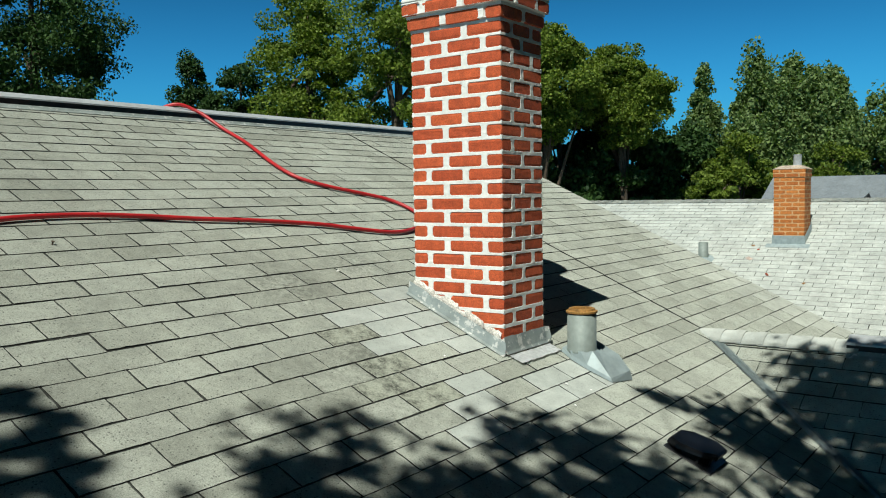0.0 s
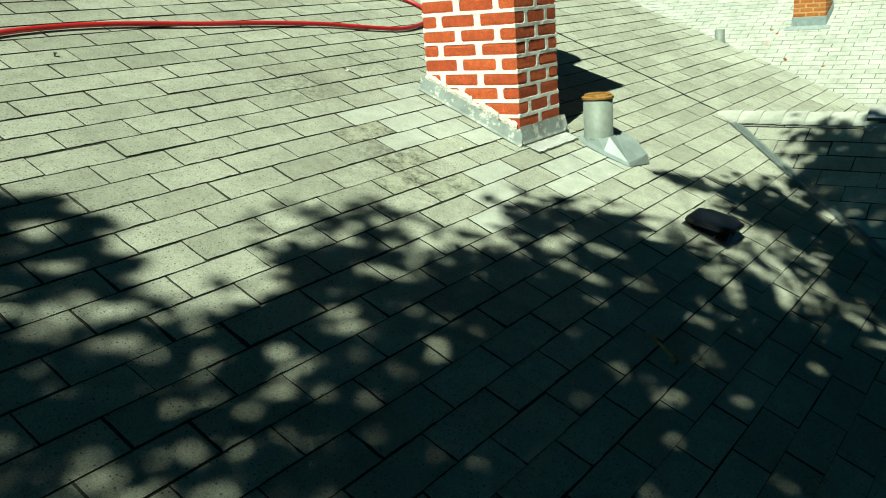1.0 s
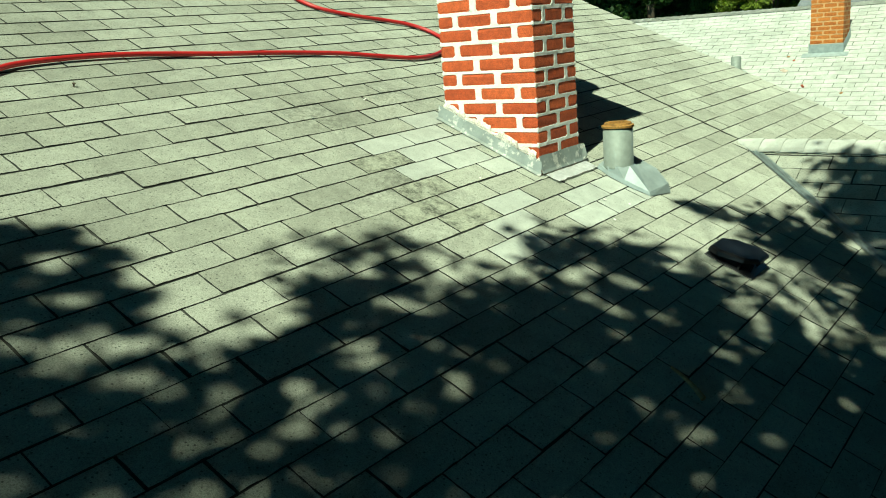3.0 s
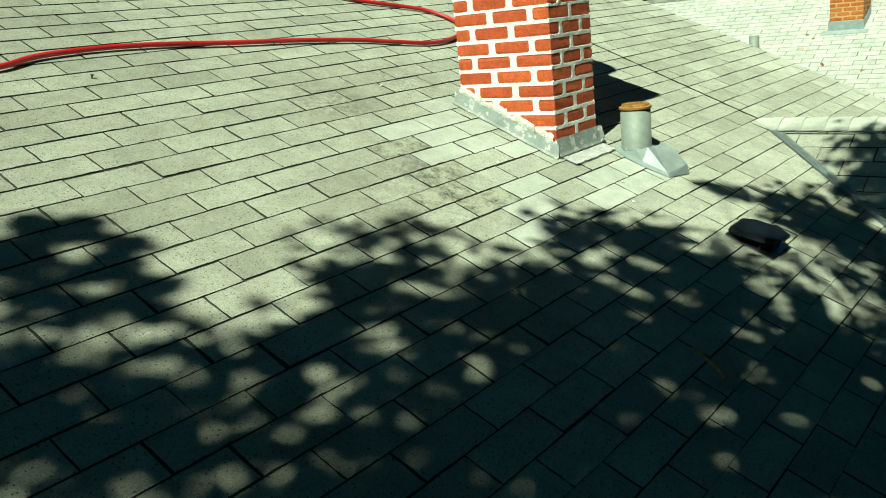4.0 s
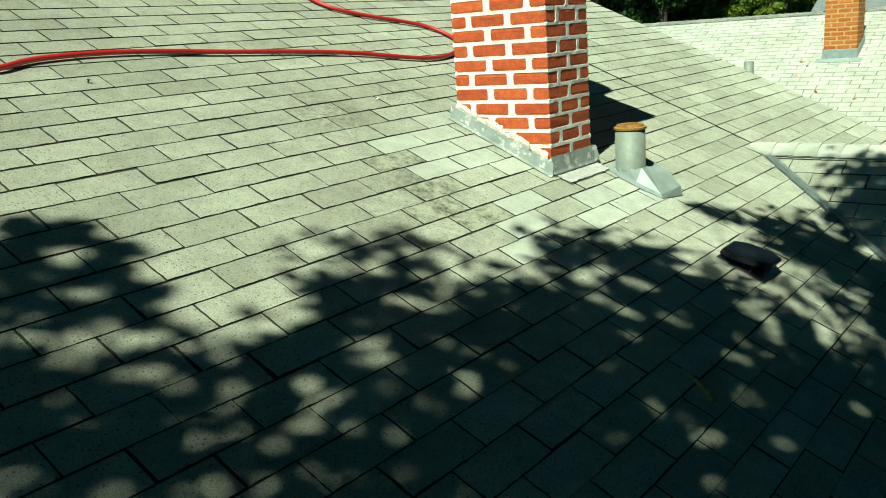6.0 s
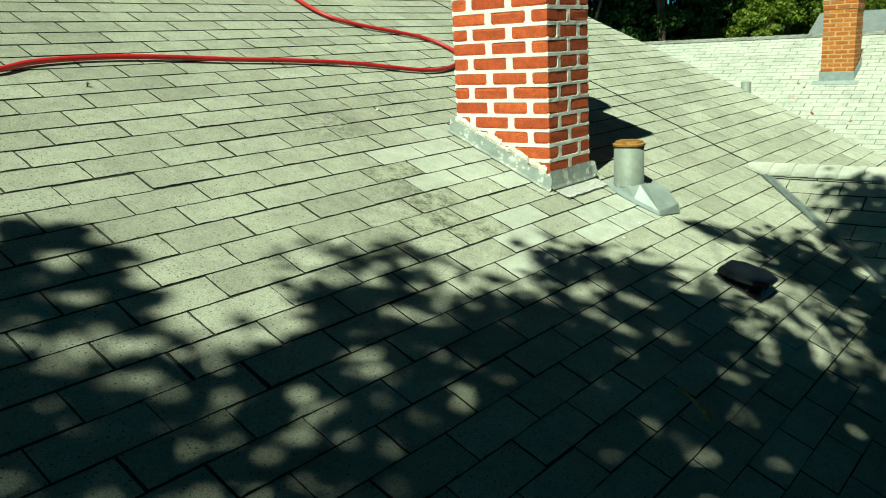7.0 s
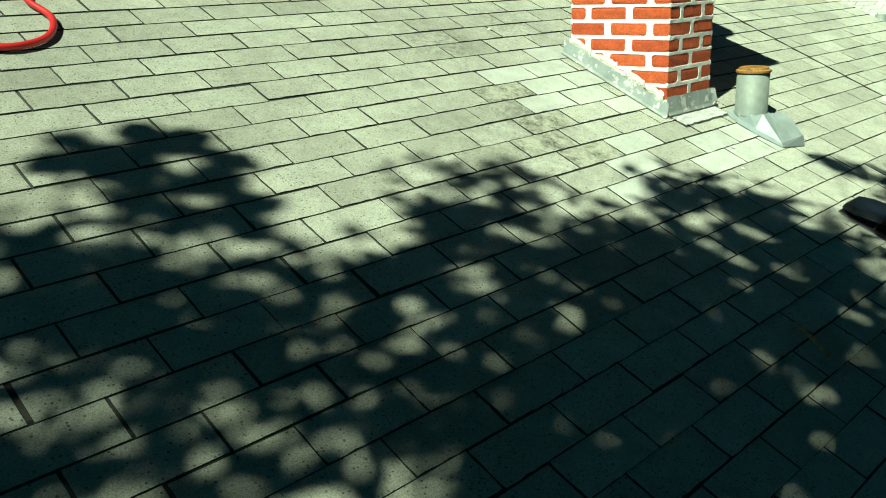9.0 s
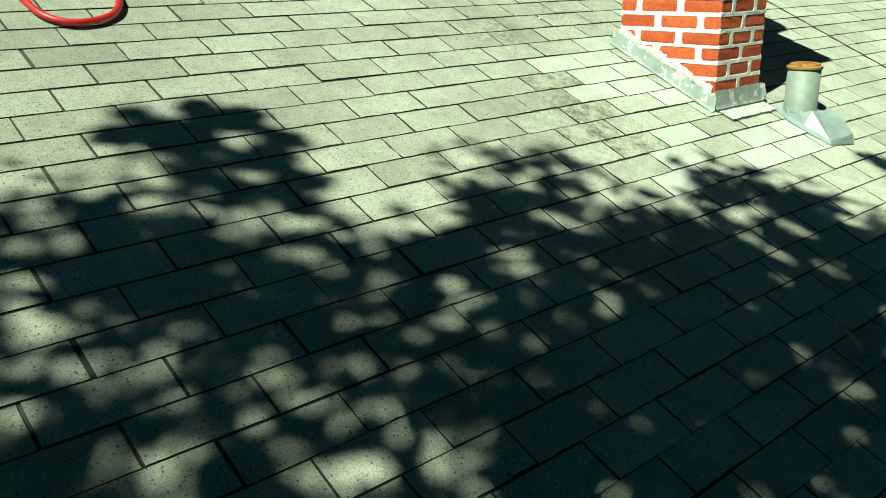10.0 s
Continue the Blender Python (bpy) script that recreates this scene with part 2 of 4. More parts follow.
def sheet_bm(pts, faces, thick):
    """A bent metal sheet of that thickness."""
    bm = bmesh.new()
    vs = [bm.verts.new(p) for p in pts]
    for f in faces:
        bm.faces.new([vs[i] for i in f])
    bmesh.ops.recalc_face_normals(bm, faces=bm.faces)
    bmesh.ops.solidify(bm, geom=list(bm.faces), thickness=thick)
    return bm


class Slope:
    """A roof plane: u along the courses, v up the slope, n out of it."""

    def __init__(self, origin, u, v):
        self.o, self.u, self.v = Vector(origin), Vector(u).normalized(), Vector(v).normalized()
        self.n = self.u.cross(self.v)

    def at(self, u, v, n=0.0):
        return self.o + self.u * u + self.v * v + self.n * n

    def matrix(self, u, v, n=0.0, turn=0.0):
        m = Matrix((self.u, self.v, self.n)).transposed().to_4x4()
        return Matrix.Translation(self.at(u, v, n)) @ m @ Matrix.Rotation(turn, 4, "Z")


TAB, EXPO = 0.305, 0.128
RISE = 0.4657
MAIN = Slope((0, 0, -1.80), (1, 0, 0), (0, 1, RISE))
COS = 1 / math.sqrt(1 + RISE * RISE)
RIDGE_Y = 5.21
RIDGE_V = RIDGE_Y / COS
GABLE_X, GABLE_Z, GABLE_Y = 5.43, -0.925, 1.84
GABLE = Slope((GABLE_X, GABLE_Y, GABLE_Z), (0, -1, 0), (1, 0, 0.53))
FAR_X, FAR_Z = 16.0, -0.175
FAR = Slope((FAR_X, 9.5, FAR_Z), (0, -1, 0), (1, 0, RISE))


def tab_shape(rng, wide=TAB, g=0.0042, ragged=1):
    """One shingle tab: a thin slab, its butt raised, its top tucked under the course above. ragged: into how many uneven bits the butt and the sides are worn. Edges show black asphalt."""
    j = lambda s: rng.uniform(-s, s)
    x0, x1 = -wide / 2 + g + j(0.0012), wide / 2 - g + j(0.0012)
    y0, y1, y2, y3 = j(0.0018), j(0.0018), EXPO - 0.0030, EXPO + 0.012
    z0, z1 = 0.0070 + j(0.0014), 0.0070 + j(0.0014)
    wear = 0.0019 if ragged > 1 else 0.0
    rim = []                                   # round the tab: up the left side, down the right side, back along the butt
    sides = max(1, ragged // 2)
    for i in range(sides + 1):
        f = i / sides
        rim.append((x0 + j(wear), y0 + (y3 - y0) * f, z0 + (0.0022 - z0) * f))
    for i in range(sides + 1):
        f = 1 - i / sides
        rim.append((x1 + j(wear), y1 + (y3 - y1) * f, z1 + (0.0022 - z1) * f))
    for i in range(1, ragged):
        f = i / ragged
        rim.append((x1 + (x0 - x1) * f, y1 + (y0 - y1) * f + j(wear), z1 + (z0 - z1) * f + j(wear * 0.5)))
    k = len(rim)
    rim += [(x0, y2, 0.0030), (x1, y2, 0.0030)]    # below the next course's butt runs a thin dark strip
    low = [(x, y, max(0.0002, z - 0.005)) for x, y, z in rim[:k]]
    left, right = [i for i in range(sides)], [i for i in range(sides + 2, 2 * sides + 2)]
    butt = list(range(2 * sides + 2, k))
    q = k + 2
    top = tuple(reversed(left + [k, k + 1] + right + butt))
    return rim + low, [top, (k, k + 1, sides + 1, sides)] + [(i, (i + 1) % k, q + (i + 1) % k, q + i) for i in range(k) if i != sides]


def shingle_field(name, slope, cells, material, parent, label, seed, gap=0.0042, edge=None):
    """Tabs joined into one mesh."""
    rng = random.Random(seed)
    verts, faces, slots = [], [], []
    for u, v, wide in cells:
        t, f = tab_shape(rng, wide, gap)
        k = len(verts)
        turn, du, dv = rng.gauss(0, 0.003), rng.gauss(0, 0.0012), rng.gauss(0, 0.0012)
        verts += [slope.at(u + du + x - turn * y, v + dv + y + turn * x, z) for x, y, z in t]
        faces += [tuple(k + i for i in q) for q in f]
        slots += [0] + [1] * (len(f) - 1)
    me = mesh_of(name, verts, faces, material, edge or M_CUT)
    me.polygons.foreach_set("material_index", slots)
    ob = new(name, me)
    ob.parent = parent
    return tagged(ob, label, kind="stuff")


def lattice(u0, u1, v0, v1, phase, base, shift=0.0):
    """Middles (u) and butts (v) of the tabs, every other course moved by half a tab."""
    cells = []
    for n in range(math.floor((v0 - base) / EXPO), math.ceil((v1 - base) / EXPO)):
        p = phase + (n % 2) * TAB / 2 + shift * n
        for k in range(math.floor((u0 - p) / TAB), math.ceil((u1 - p) / TAB)):
            cells.append((p + (k + 0.5) * TAB, base + n * EXPO))
    return cells


def slab(name, slope, corners, thick, material, parent=None):
    top = [slope.at(u, v, 0) for u, v in corners]
    low = [slope.at(u, v, -thick) for u, v in corners]
    k = len(corners)
    faces = [tuple(range(k)), tuple(reversed(range(k, 2 * k)))] + [(i, k + i, k + (i + 1) % k, (i + 1) % k) for i in range(k)]
    ob = new(name, mesh_of(name, top + low, faces, material))
    ob.parent = parent
    return ob


# ---- the house: roofs and walls ----
ground = tagged(new("ground", mesh_of("ground", [(-900, -900, -5.4), (900, -900, -5.4), (900, 900, -5.4), (-900, 900, -5.4)], [(0, 1, 2, 3)], M_GRASS)), "green lawn all round the houses", "ground", kind="structure")

EAVE_V = -2.6
RAKE_U = 7.40
roof_main = tagged(slab("roof_main", MAIN, [(-7, EAVE_V), (RAKE_U, EAVE_V), (RAKE_U, RIDGE_V), (-7, RIDGE_V)], 0.12, M_DECK), "long roof slope of weathered grey three-tab asphalt shingles", "roof", kind="structure")
BACK = Slope((0, 2 * RIDGE_Y, -1.80), (-1, 0, 0), (0, -1, RISE))
roof_back = tagged(slab("roof_back", BACK, [(-RAKE_U, EAVE_V), (7, EAVE_V), (7, RIDGE_V), (-RAKE_U, RIDGE_V)], 0.12, M_FIELD), "rear slope of the grey shingle roof", "roof", kind="structure")
roof_gable = tagged(slab("roof_gable", GABLE, [(-0.1, 0), (-0.1, -0.02), (5.0, -2.7), (5.0, 0)], 0.08, M_DECK), "cross gable roof of grey asphalt shingles, partly in tree shade", "roof", kind="structure")
GABLE_FAR = Slope((GABLE_X, GABLE_Y, GABLE_Z), (0, 1, 0), (-1, 0, 0.53))
roof_gable_far = tagged(slab("roof_gable_far", GABLE_FAR, [(0.0, 0), (-5.0, 0), (-5.0, -2.1), (0.0, -0.02)], 0.08, M_GABLE), "hidden far slope of the shingled cross gable", "roof", kind="structure")
roof_wing = tagged(slab("roof_wing", FAR, [(-3, -7.5), (16, -7.5), (16, 0), (-3, 0)], 0.12, M_DECK), "pale sunlit roof slope of asphalt shingles on the far wing", "roof", kind="structure")
FARBACK = Slope((FAR_X, 9.5, FAR_Z), (0, 1, 0), (-1, 0, RISE))
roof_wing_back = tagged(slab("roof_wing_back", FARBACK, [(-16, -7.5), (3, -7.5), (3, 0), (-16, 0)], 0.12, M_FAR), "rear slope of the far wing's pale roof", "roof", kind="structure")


def wall(name, lo, hi):
    b = box_bm(lo, hi)
    me = bpy.data.meshes.new(name)
    b.to_mesh(me)
    b.free()
    me.materials.append(M_SIDING)
    return tagged(new(name, me), "plain beige siding wall under the roof", "wall", kind="structure")


wall("wall_south", (-6.6, -1.9, -5.4), (7.0, -1.7, -2.75))
wall("wall_north", (-6.6, 11.9, -5.4), (7.0, 12.1, -2.75))
wall("wall_west", (-6.6, -1.7, -5.4), (-6.4, 11.9, -2.75))
wall("wall_east", (6.8, -1.7, -5.4), (7.0, 11.9, -2.75))
wall("wall_wing", (9.6, -5.5, -5.4), (9.8, 11.5, -3.35))


def under_gable(x, y):
    """Whether a place of the main slope lies well under the cross gable."""
    return y < GABLE_Y and abs(x - GABLE_X) < 0.925 * (GABLE_Y - y)


CHX, CHY, CHW, CHL = 3.42, 2.165, 0.39, 0.55
CH_JOINT, CH_PITCH = 0.2055, 0.0711
cells = []
for u, v in lattice(-7.0, RAKE_U + TAB, EAVE_V, RIDGE_V - 0.02, 1.486, 3.117):
    x, y = u, v * COS
    if all(under_gable(x + a, y + b) for a in (-0.16, 0.16) for b in (0, 0.12)):
        continue
    if CHX < x - 0.1 and x + 0.1 < CHX + CHW and CHY < y and y + EXPO * COS < CHY + CHL:
        continue
    lo, hi = u - TAB / 2, min(u + TAB / 2, RAKE_U + 0.012)
    if hi - lo > 0.03:
        cells.append(((lo + hi) / 2, v, hi - lo))
NEAR = [c for c in cells if 0.95 < c[0] < 4.6 and 1.05 < c[1] < 3.45 and c[2] > TAB - 0.01]
REST = sorted(set(cells) - set(NEAR))
shingle_field("shingle_field", MAIN, [c for c in REST if c[0] < 4.4], M_FIELD, roof_main, "rows of grey asphalt shingle tabs", 3)
RAKE = [c for c in REST if c[0] > RAKE_U - 0.75 + 0.12 * c[1] and c[1] < 4.6]
shingle_field("shingle_field", MAIN, RAKE, M_RAKE_PALE, roof_main, "paler shingle tabs along the rake", 8, 0.0018)
shingle_field("shingle_field", MAIN, [c for c in REST if c[0] >= 4.4 and c not in RAKE], M_FIELD, roof_main, "rows of close-laid grey asphalt shingle tabs", 4, 0.0018)
GABLE_CELLS = [(u, v, TAB) for u, v in lattice(-0.6, 4.9, -2.75, -0.03, 0.1, -0.14) if v < -0.05 and u + 0.2 > -v * 0.8836 * 1.137]
FAR_CELLS = [(u, v, TAB) for u, v in lattice(-3.0, 16.0, -7.4, -0.1, 0.03, -0.12)]
FAR_NEAR = [c for c in FAR_CELLS if 4.6 < c[0] < 8.6 and -4.3 < c[1] < -1.5]
# lighter than M_CUT, which keeps the wing's joints faint
M_FAR_CUT = plain("pale_edge", (0.30, 0.302, 0.285), 0.95, 0, 80.0, 0.3)
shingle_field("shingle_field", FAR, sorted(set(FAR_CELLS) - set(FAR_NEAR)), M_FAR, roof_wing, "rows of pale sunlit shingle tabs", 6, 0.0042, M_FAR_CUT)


def roof_z(y):
    return -1.80 + RISE * y


# ---- brick chimneys ----
def brick_ring(w, l, d, odd, m):
    """Footprints of one course of bricks round a w by l stack: two and a half bricks a side, bonded at the corners. m: the upright joint of the sides, as a share of l."""
    j, k = l * m, w * 0.06
    if odd:
        a = (l - d - 2 * j) / 2
        sides = ((d + j, d + j + a), (d + 2 * j + a, l))
        ends = ((0, w / 2 - k / 2), (w / 2 + k / 2, w))
        out = [(x0, y0, x0 + d, y1) for x0 in (0, w - d) for y0, y1 in sides]
        return out + [(x0, 0, x1, d) for x0, x1 in ends] + [(d + k, l - d, w - d - k, l)]
    a = (l - d - 2 * j) / 2
    sides = ((0, a), (a + j, 2 * a + j))
    out = [(x0, y0, x0 + d, y1) for x0 in (0, w - d) for y0, y1 in sides]
    out += [(d + k, 0, w - d - k, d)]
    return out + [(0, l - d, w / 2 - k / 2, l), (w / 2 + k / 2, l - d, w, l)]


def rough_core(parent, x0, y0, w, l, joint, pitch, rows, material, seed, grows, upright, lying, step, proud, rag):
    """The mortar body of a stack: uneven joints round the bricks, and hollows where the bricks sit."""
    bm = bmesh.new()
    around = []
    for (ax, ay), (bx, by) in (((0, 0), (w, 0)), ((w, 0), (w, l)), ((w, l), (0, l)), ((0, l), (0, 0))):
        k = max(2, round(math.hypot(bx - ax, by - ay) / step))
        around += [(ax + (bx - ax) * i / k, ay + (by - ay) * i / k) for i in range(k)]
    spans = []
    for odd in (0, 1):
        ring = brick_ring(w, l, 0.088, odd, upright)
        spans.append(ring)
    z0, z1 = joint + pitch * rows[0], joint + pitch * rows[1]
    levels = max(2, round((z1 - z0) / step))
    edge = 0.0035
    rings = []
    for q in range(levels + 1):
        z = z0 + (z1 - z0) * q / levels
        course = math.floor((z - joint) / pitch)
        up = z - joint - course * pitch
        brim = min(up - lying, pitch - lying - up)
        out = sum(g for zz, g in grows if z > zz)
        ring = []
        for px, py in around:
            nx = -1 if px < 1e-6 else (1 if px > w - 1e-6 else 0)
            ny = -1 if py < 1e-6 else (1 if py > l - 1e-6 else 0)
            p = Vector((x0 + px, y0 + py, z))
            r = proud + rag * (noise.noise(p * 45 + Vector((seed, 0, 0))) * 1.2 + noise.noise(p * 130) * 0.8)
            if lying < up < pitch - lying:
                for ax, ay, bx, by in spans[course % 2]:
                    far_x = 1.0 if nx and (ax < 1e-6 if nx < 0 else bx > w - 1e-6) else min(px - ax, bx - px) + (0.02 if px < 1e-6 or px > w - 1e-6 else 0)
                    far_y = 1.0 if ny and (ay < 1e-6 if ny < 0 else by > l - 1e-6) else min(py - ay, by - py) + (0.02 if py < 1e-6 or py > l - 1e-6 else 0)
                    side = min(far_x, far_y)
                    # rounded corners: both margins small together
                    if min(side, brim) > edge and side + brim > 2 * edge + 0.006:
                        r = -0.009
                        break
            r += out
            ring.append(bm.verts.new(p + Vector((nx * r, ny * r, 0))))
        rings.append(ring)
    k = len(around)
    for a, b in zip(rings, rings[1:]):
        for i in range(k):
            bm.faces.new((a[i], a[(i + 1) % k], b[(i + 1) % k], b[i]))
    bm.faces.new(rings[-1])
    return part("mortar", bm, material, parent)


def brick_bm(lo, hi, corner, jitter, rng):
    """A worn brick: its faces bow in and out along the edges, its corners are rubbed round."""
    bm = bmesh.new()
    bmesh.ops.create_cube(bm, size=1)
    bmesh.ops.subdivide_edges(bm, edges=list(bm.edges), cuts=2, use_grid_fill=True)
    size = [hi[i] - lo[i] for i in range(3)]
    for v in bm.verts:
        p = []
        ends = [abs(c) > 0.49 for c in v.co]
        for i in range(3):
            c = v.co[i]
            # the inner rows lie close to the edges, so that the rubbed corners stay small
            t = math.copysign(0.5 * size[i] - (0.0 if ends[i] else min(0.012, size[i] * 0.2)), c)
            if ends[i] and sum(ends) > 1:
                t -= math.copysign(corner * (0.62 if sum(ends) == 3 else 0.16) * rng.uniform(0.7, 1.2), c)
            p.append((lo[i] + hi[i]) / 2 + t + rng.uniform(-jitter, jitter) * 0.5)
        v.co = p
    return bm


def chimney(name, x0, y0, w, l, joint, pitch, rows, floor_of, brick, mortar, grows, seed, label, jitter=0.0024, upright=0.04, lying=0.0092, step=0.011, proud=-0.002, rag=0.0014):
    rng = random.Random(seed)
    stack = tagged(new(name), label, "chimney")
    rough_core(stack, x0, y0, w, l, joint, pitch, rows, mortar, seed, grows, upright, lying, step, proud, rag)
    for k in range(*rows):
        za, zb = joint + pitch * k, joint + pitch * (k + 1)
        out = sum(g for zz, g in grows if (za + zb) / 2 > zz)
        for ax, ay, bx, by in brick_ring(w, l, 0.088, k % 2, upright):
            if zb < floor_of((y0 + by), x0 + bx) + 0.0:
                continue
            sx, sy = (w + 2 * out) / w, (l + 2 * out) / l
            lo = (x0 - out + ax * sx, y0 - out + ay * sy, za + lying + rng.uniform(-0.002, 0.002))
            hi = (x0 - out + bx * sx, y0 - out + by * sy, zb - lying + rng.uniform(-0.002, 0.002))
            part("brick", brick_bm(lo, hi, 0.009, jitter, rng), brick, stack)
    return stack


stack = chimney("brick_chimney", CHX, CHY, CHW, CHL, CH_JOINT, CH_PITCH, (-16, 11), lambda y, x: roof_z(y) - 0.06, M_BRICK, M_MORTAR, ((CH_JOINT + 9 * CH_PITCH + 0.008, 0.014), (CH_JOINT + 10 * CH_PITCH + 0.008, 0.018)), 4, "square red brick chimney with thick white mortar and a corbelled top", 0.003, 0.056, 0.0066, 0.0052, 0.0006, 0.0013)
crown = box_bm((CHX - 0.036, CHY - 0.036, 0.986), (CHX + CHW + 0.036, CHY + CHL + 0.036, 1.012), 0.008)
crown_part = part("crown", crown, M_MORTAR, stack, "pale mortar crown")
flue = lathe_bm([(0.11, 1.005), (0.11, 1.48), (0.118, 1.485), (0.118, 1.51), (0.092, 1.51), (0.092, 1.005)], 28)
bmesh.ops.translate(flue, verts=flue.verts, vec=(CHX + CHW / 2, CHY + CHL / 2 + 0.09, 0))
part("flue", flue, M_TERRA, crown_part, "round clay flue pipe")


def base_flashing():
    """Step flashing up the side and a folded apron at the foot of the stack."""
    t = tagged(new("chimney_flashing"), "weathered grey metal flashing round the chimney foot, splashed with mortar", "flashing")
    n = 14
    for x, name in ((CHX - 0.009, "side_flashing"), (CHX + CHW + 0.009, "side_flashing")):
        out = -1 if x < CHX + 0.1 else 1
        pts, faces = [], []
        rng = random.Random(int(x * 100))
        for i in range(n + 1):
            y = CHY - 0.02 + (CHL + 0.05) * i / n
            z = roof_z(y)
            top = z + 0.074 + rng.uniform(-0.003, 0.003)
            pts += [(x + out * 0.034, y, z + 0.010), (x + out * 0.014, y, z + 0.016), (x + out * 0.002, y, top)]
        for i in range(n):
            a = 3 * i
            faces += [(a, a + 3, a + 4, a + 1), (a + 1, a + 4, a + 5, a + 2)]
        part(name, sheet_bm(pts, faces, 0.002), M_LEAD, t)
    z = roof_z(CHY)
    pts, faces = [], []
    rng = random.Random(12)
    for i in range(13):
        x = CHX - 0.016 + (CHW + 0.040) * i / 12
        flare = 0.012 if i == 12 else 0.0
        pts += [(x, CHY - 0.028, roof_z(CHY - 0.028) + 0.022 + flare * 0.4), (x, CHY - 0.021 - flare, roof_z(CHY - 0.021) + 0.034 + flare), (x, CHY - 0.009 - flare * 0.6, z + 0.094 + rng.uniform(-0.003, 0.003))]
    for i in range(12):
        a = 3 * i
        faces += [(a, a + 3, a + 4, a + 1), (a + 1, a + 4, a + 5, a + 2)]
    part("apron", sheet_bm(pts, faces, 0.002), M_LEAD, t, "folded grey metal apron")
    # mortar smeared along the top edge of the flashing, stepped with the bricks
    bm = bmesh.new()
    low, high = [], []
    k = 110
    for i in range(k + 1):
        y = CHY + 0.012 + (CHL - 0.01) * i / k
        p = Vector((i * 0.21, 3.0, 0))
        step = math.ceil((roof_z(y) + 0.09 - CH_JOINT) / CH_PITCH) * CH_PITCH + CH_JOINT
        lo_z = roof_z(y) + 0.072 + 0.012 * noise.noise(p * 1.3)
        hi_z = max(roof_z(y) + 0.082, min(step - 0.008, roof_z(y) + 0.108)) + 0.012 * noise.noise(p * 1.1)
        out = 0.004 + 0.004 * noise.noise(p * 1.7)
        low.append(bm.verts.new((CHX - out - 0.007, y, lo_z)))
        high.append(bm.verts.new((CHX - 0.003, y, hi_z)))
    mids = [bm.verts.new((a.co + b.co) / 2 + Vector((-0.004, 0, 0.003 * noise.noise(Vector((i * 0.12, 0, 0)))))) for i, (a, b) in enumerate(zip(low, high))]
    for i in range(k):
        bm.faces.new((low[i], low[i + 1], mids[i + 1], mids[i]))
        bm.faces.new((mids[i], mids[i + 1], high[i + 1], high[i]))
    part("mortar_daub", bm, M_DAUB, t, "rough white mortar smear")
    return t


base_flashing()


def patch_sheet():
    """The loose silvery sheet below the apron."""
    bm = bmesh.new()
    rng = random.Random(8)
    nx, ny = 14, 5
    grid = [[bm.verts.new(MAIN.at(3.425 + 0.40 * i / nx, (2.142 + (-0.068 + rng.uniform(-0.004, 0.004)) * (1 - j / ny)) / COS, 0.013 + 0.003 * (1 - j / ny) + rng.uniform(0, 0.003))) for j in range(ny + 1)] for i in range(nx + 1)]
    for i in range(nx):
        for j in range(ny):
            bm.faces.new((grid[i][j], grid[i + 1][j], grid[i + 1][j + 1], grid[i][j + 1]))
    bmesh.ops.solidify(bm, geom=list(bm.faces), thickness=0.003)
    me = bpy.data.meshes.new("metal_patch")
    bm.to_mesh(me)
    bm.free()
    me.materials.append(M_PATCH)
    return tagged(new("metal_patch", me), "crumpled silvery metal patch lying below the chimney", "patch")


patch_sheet()

# ---- flue vent with faceted boot ----
VX, VY = 3.885, 1.979


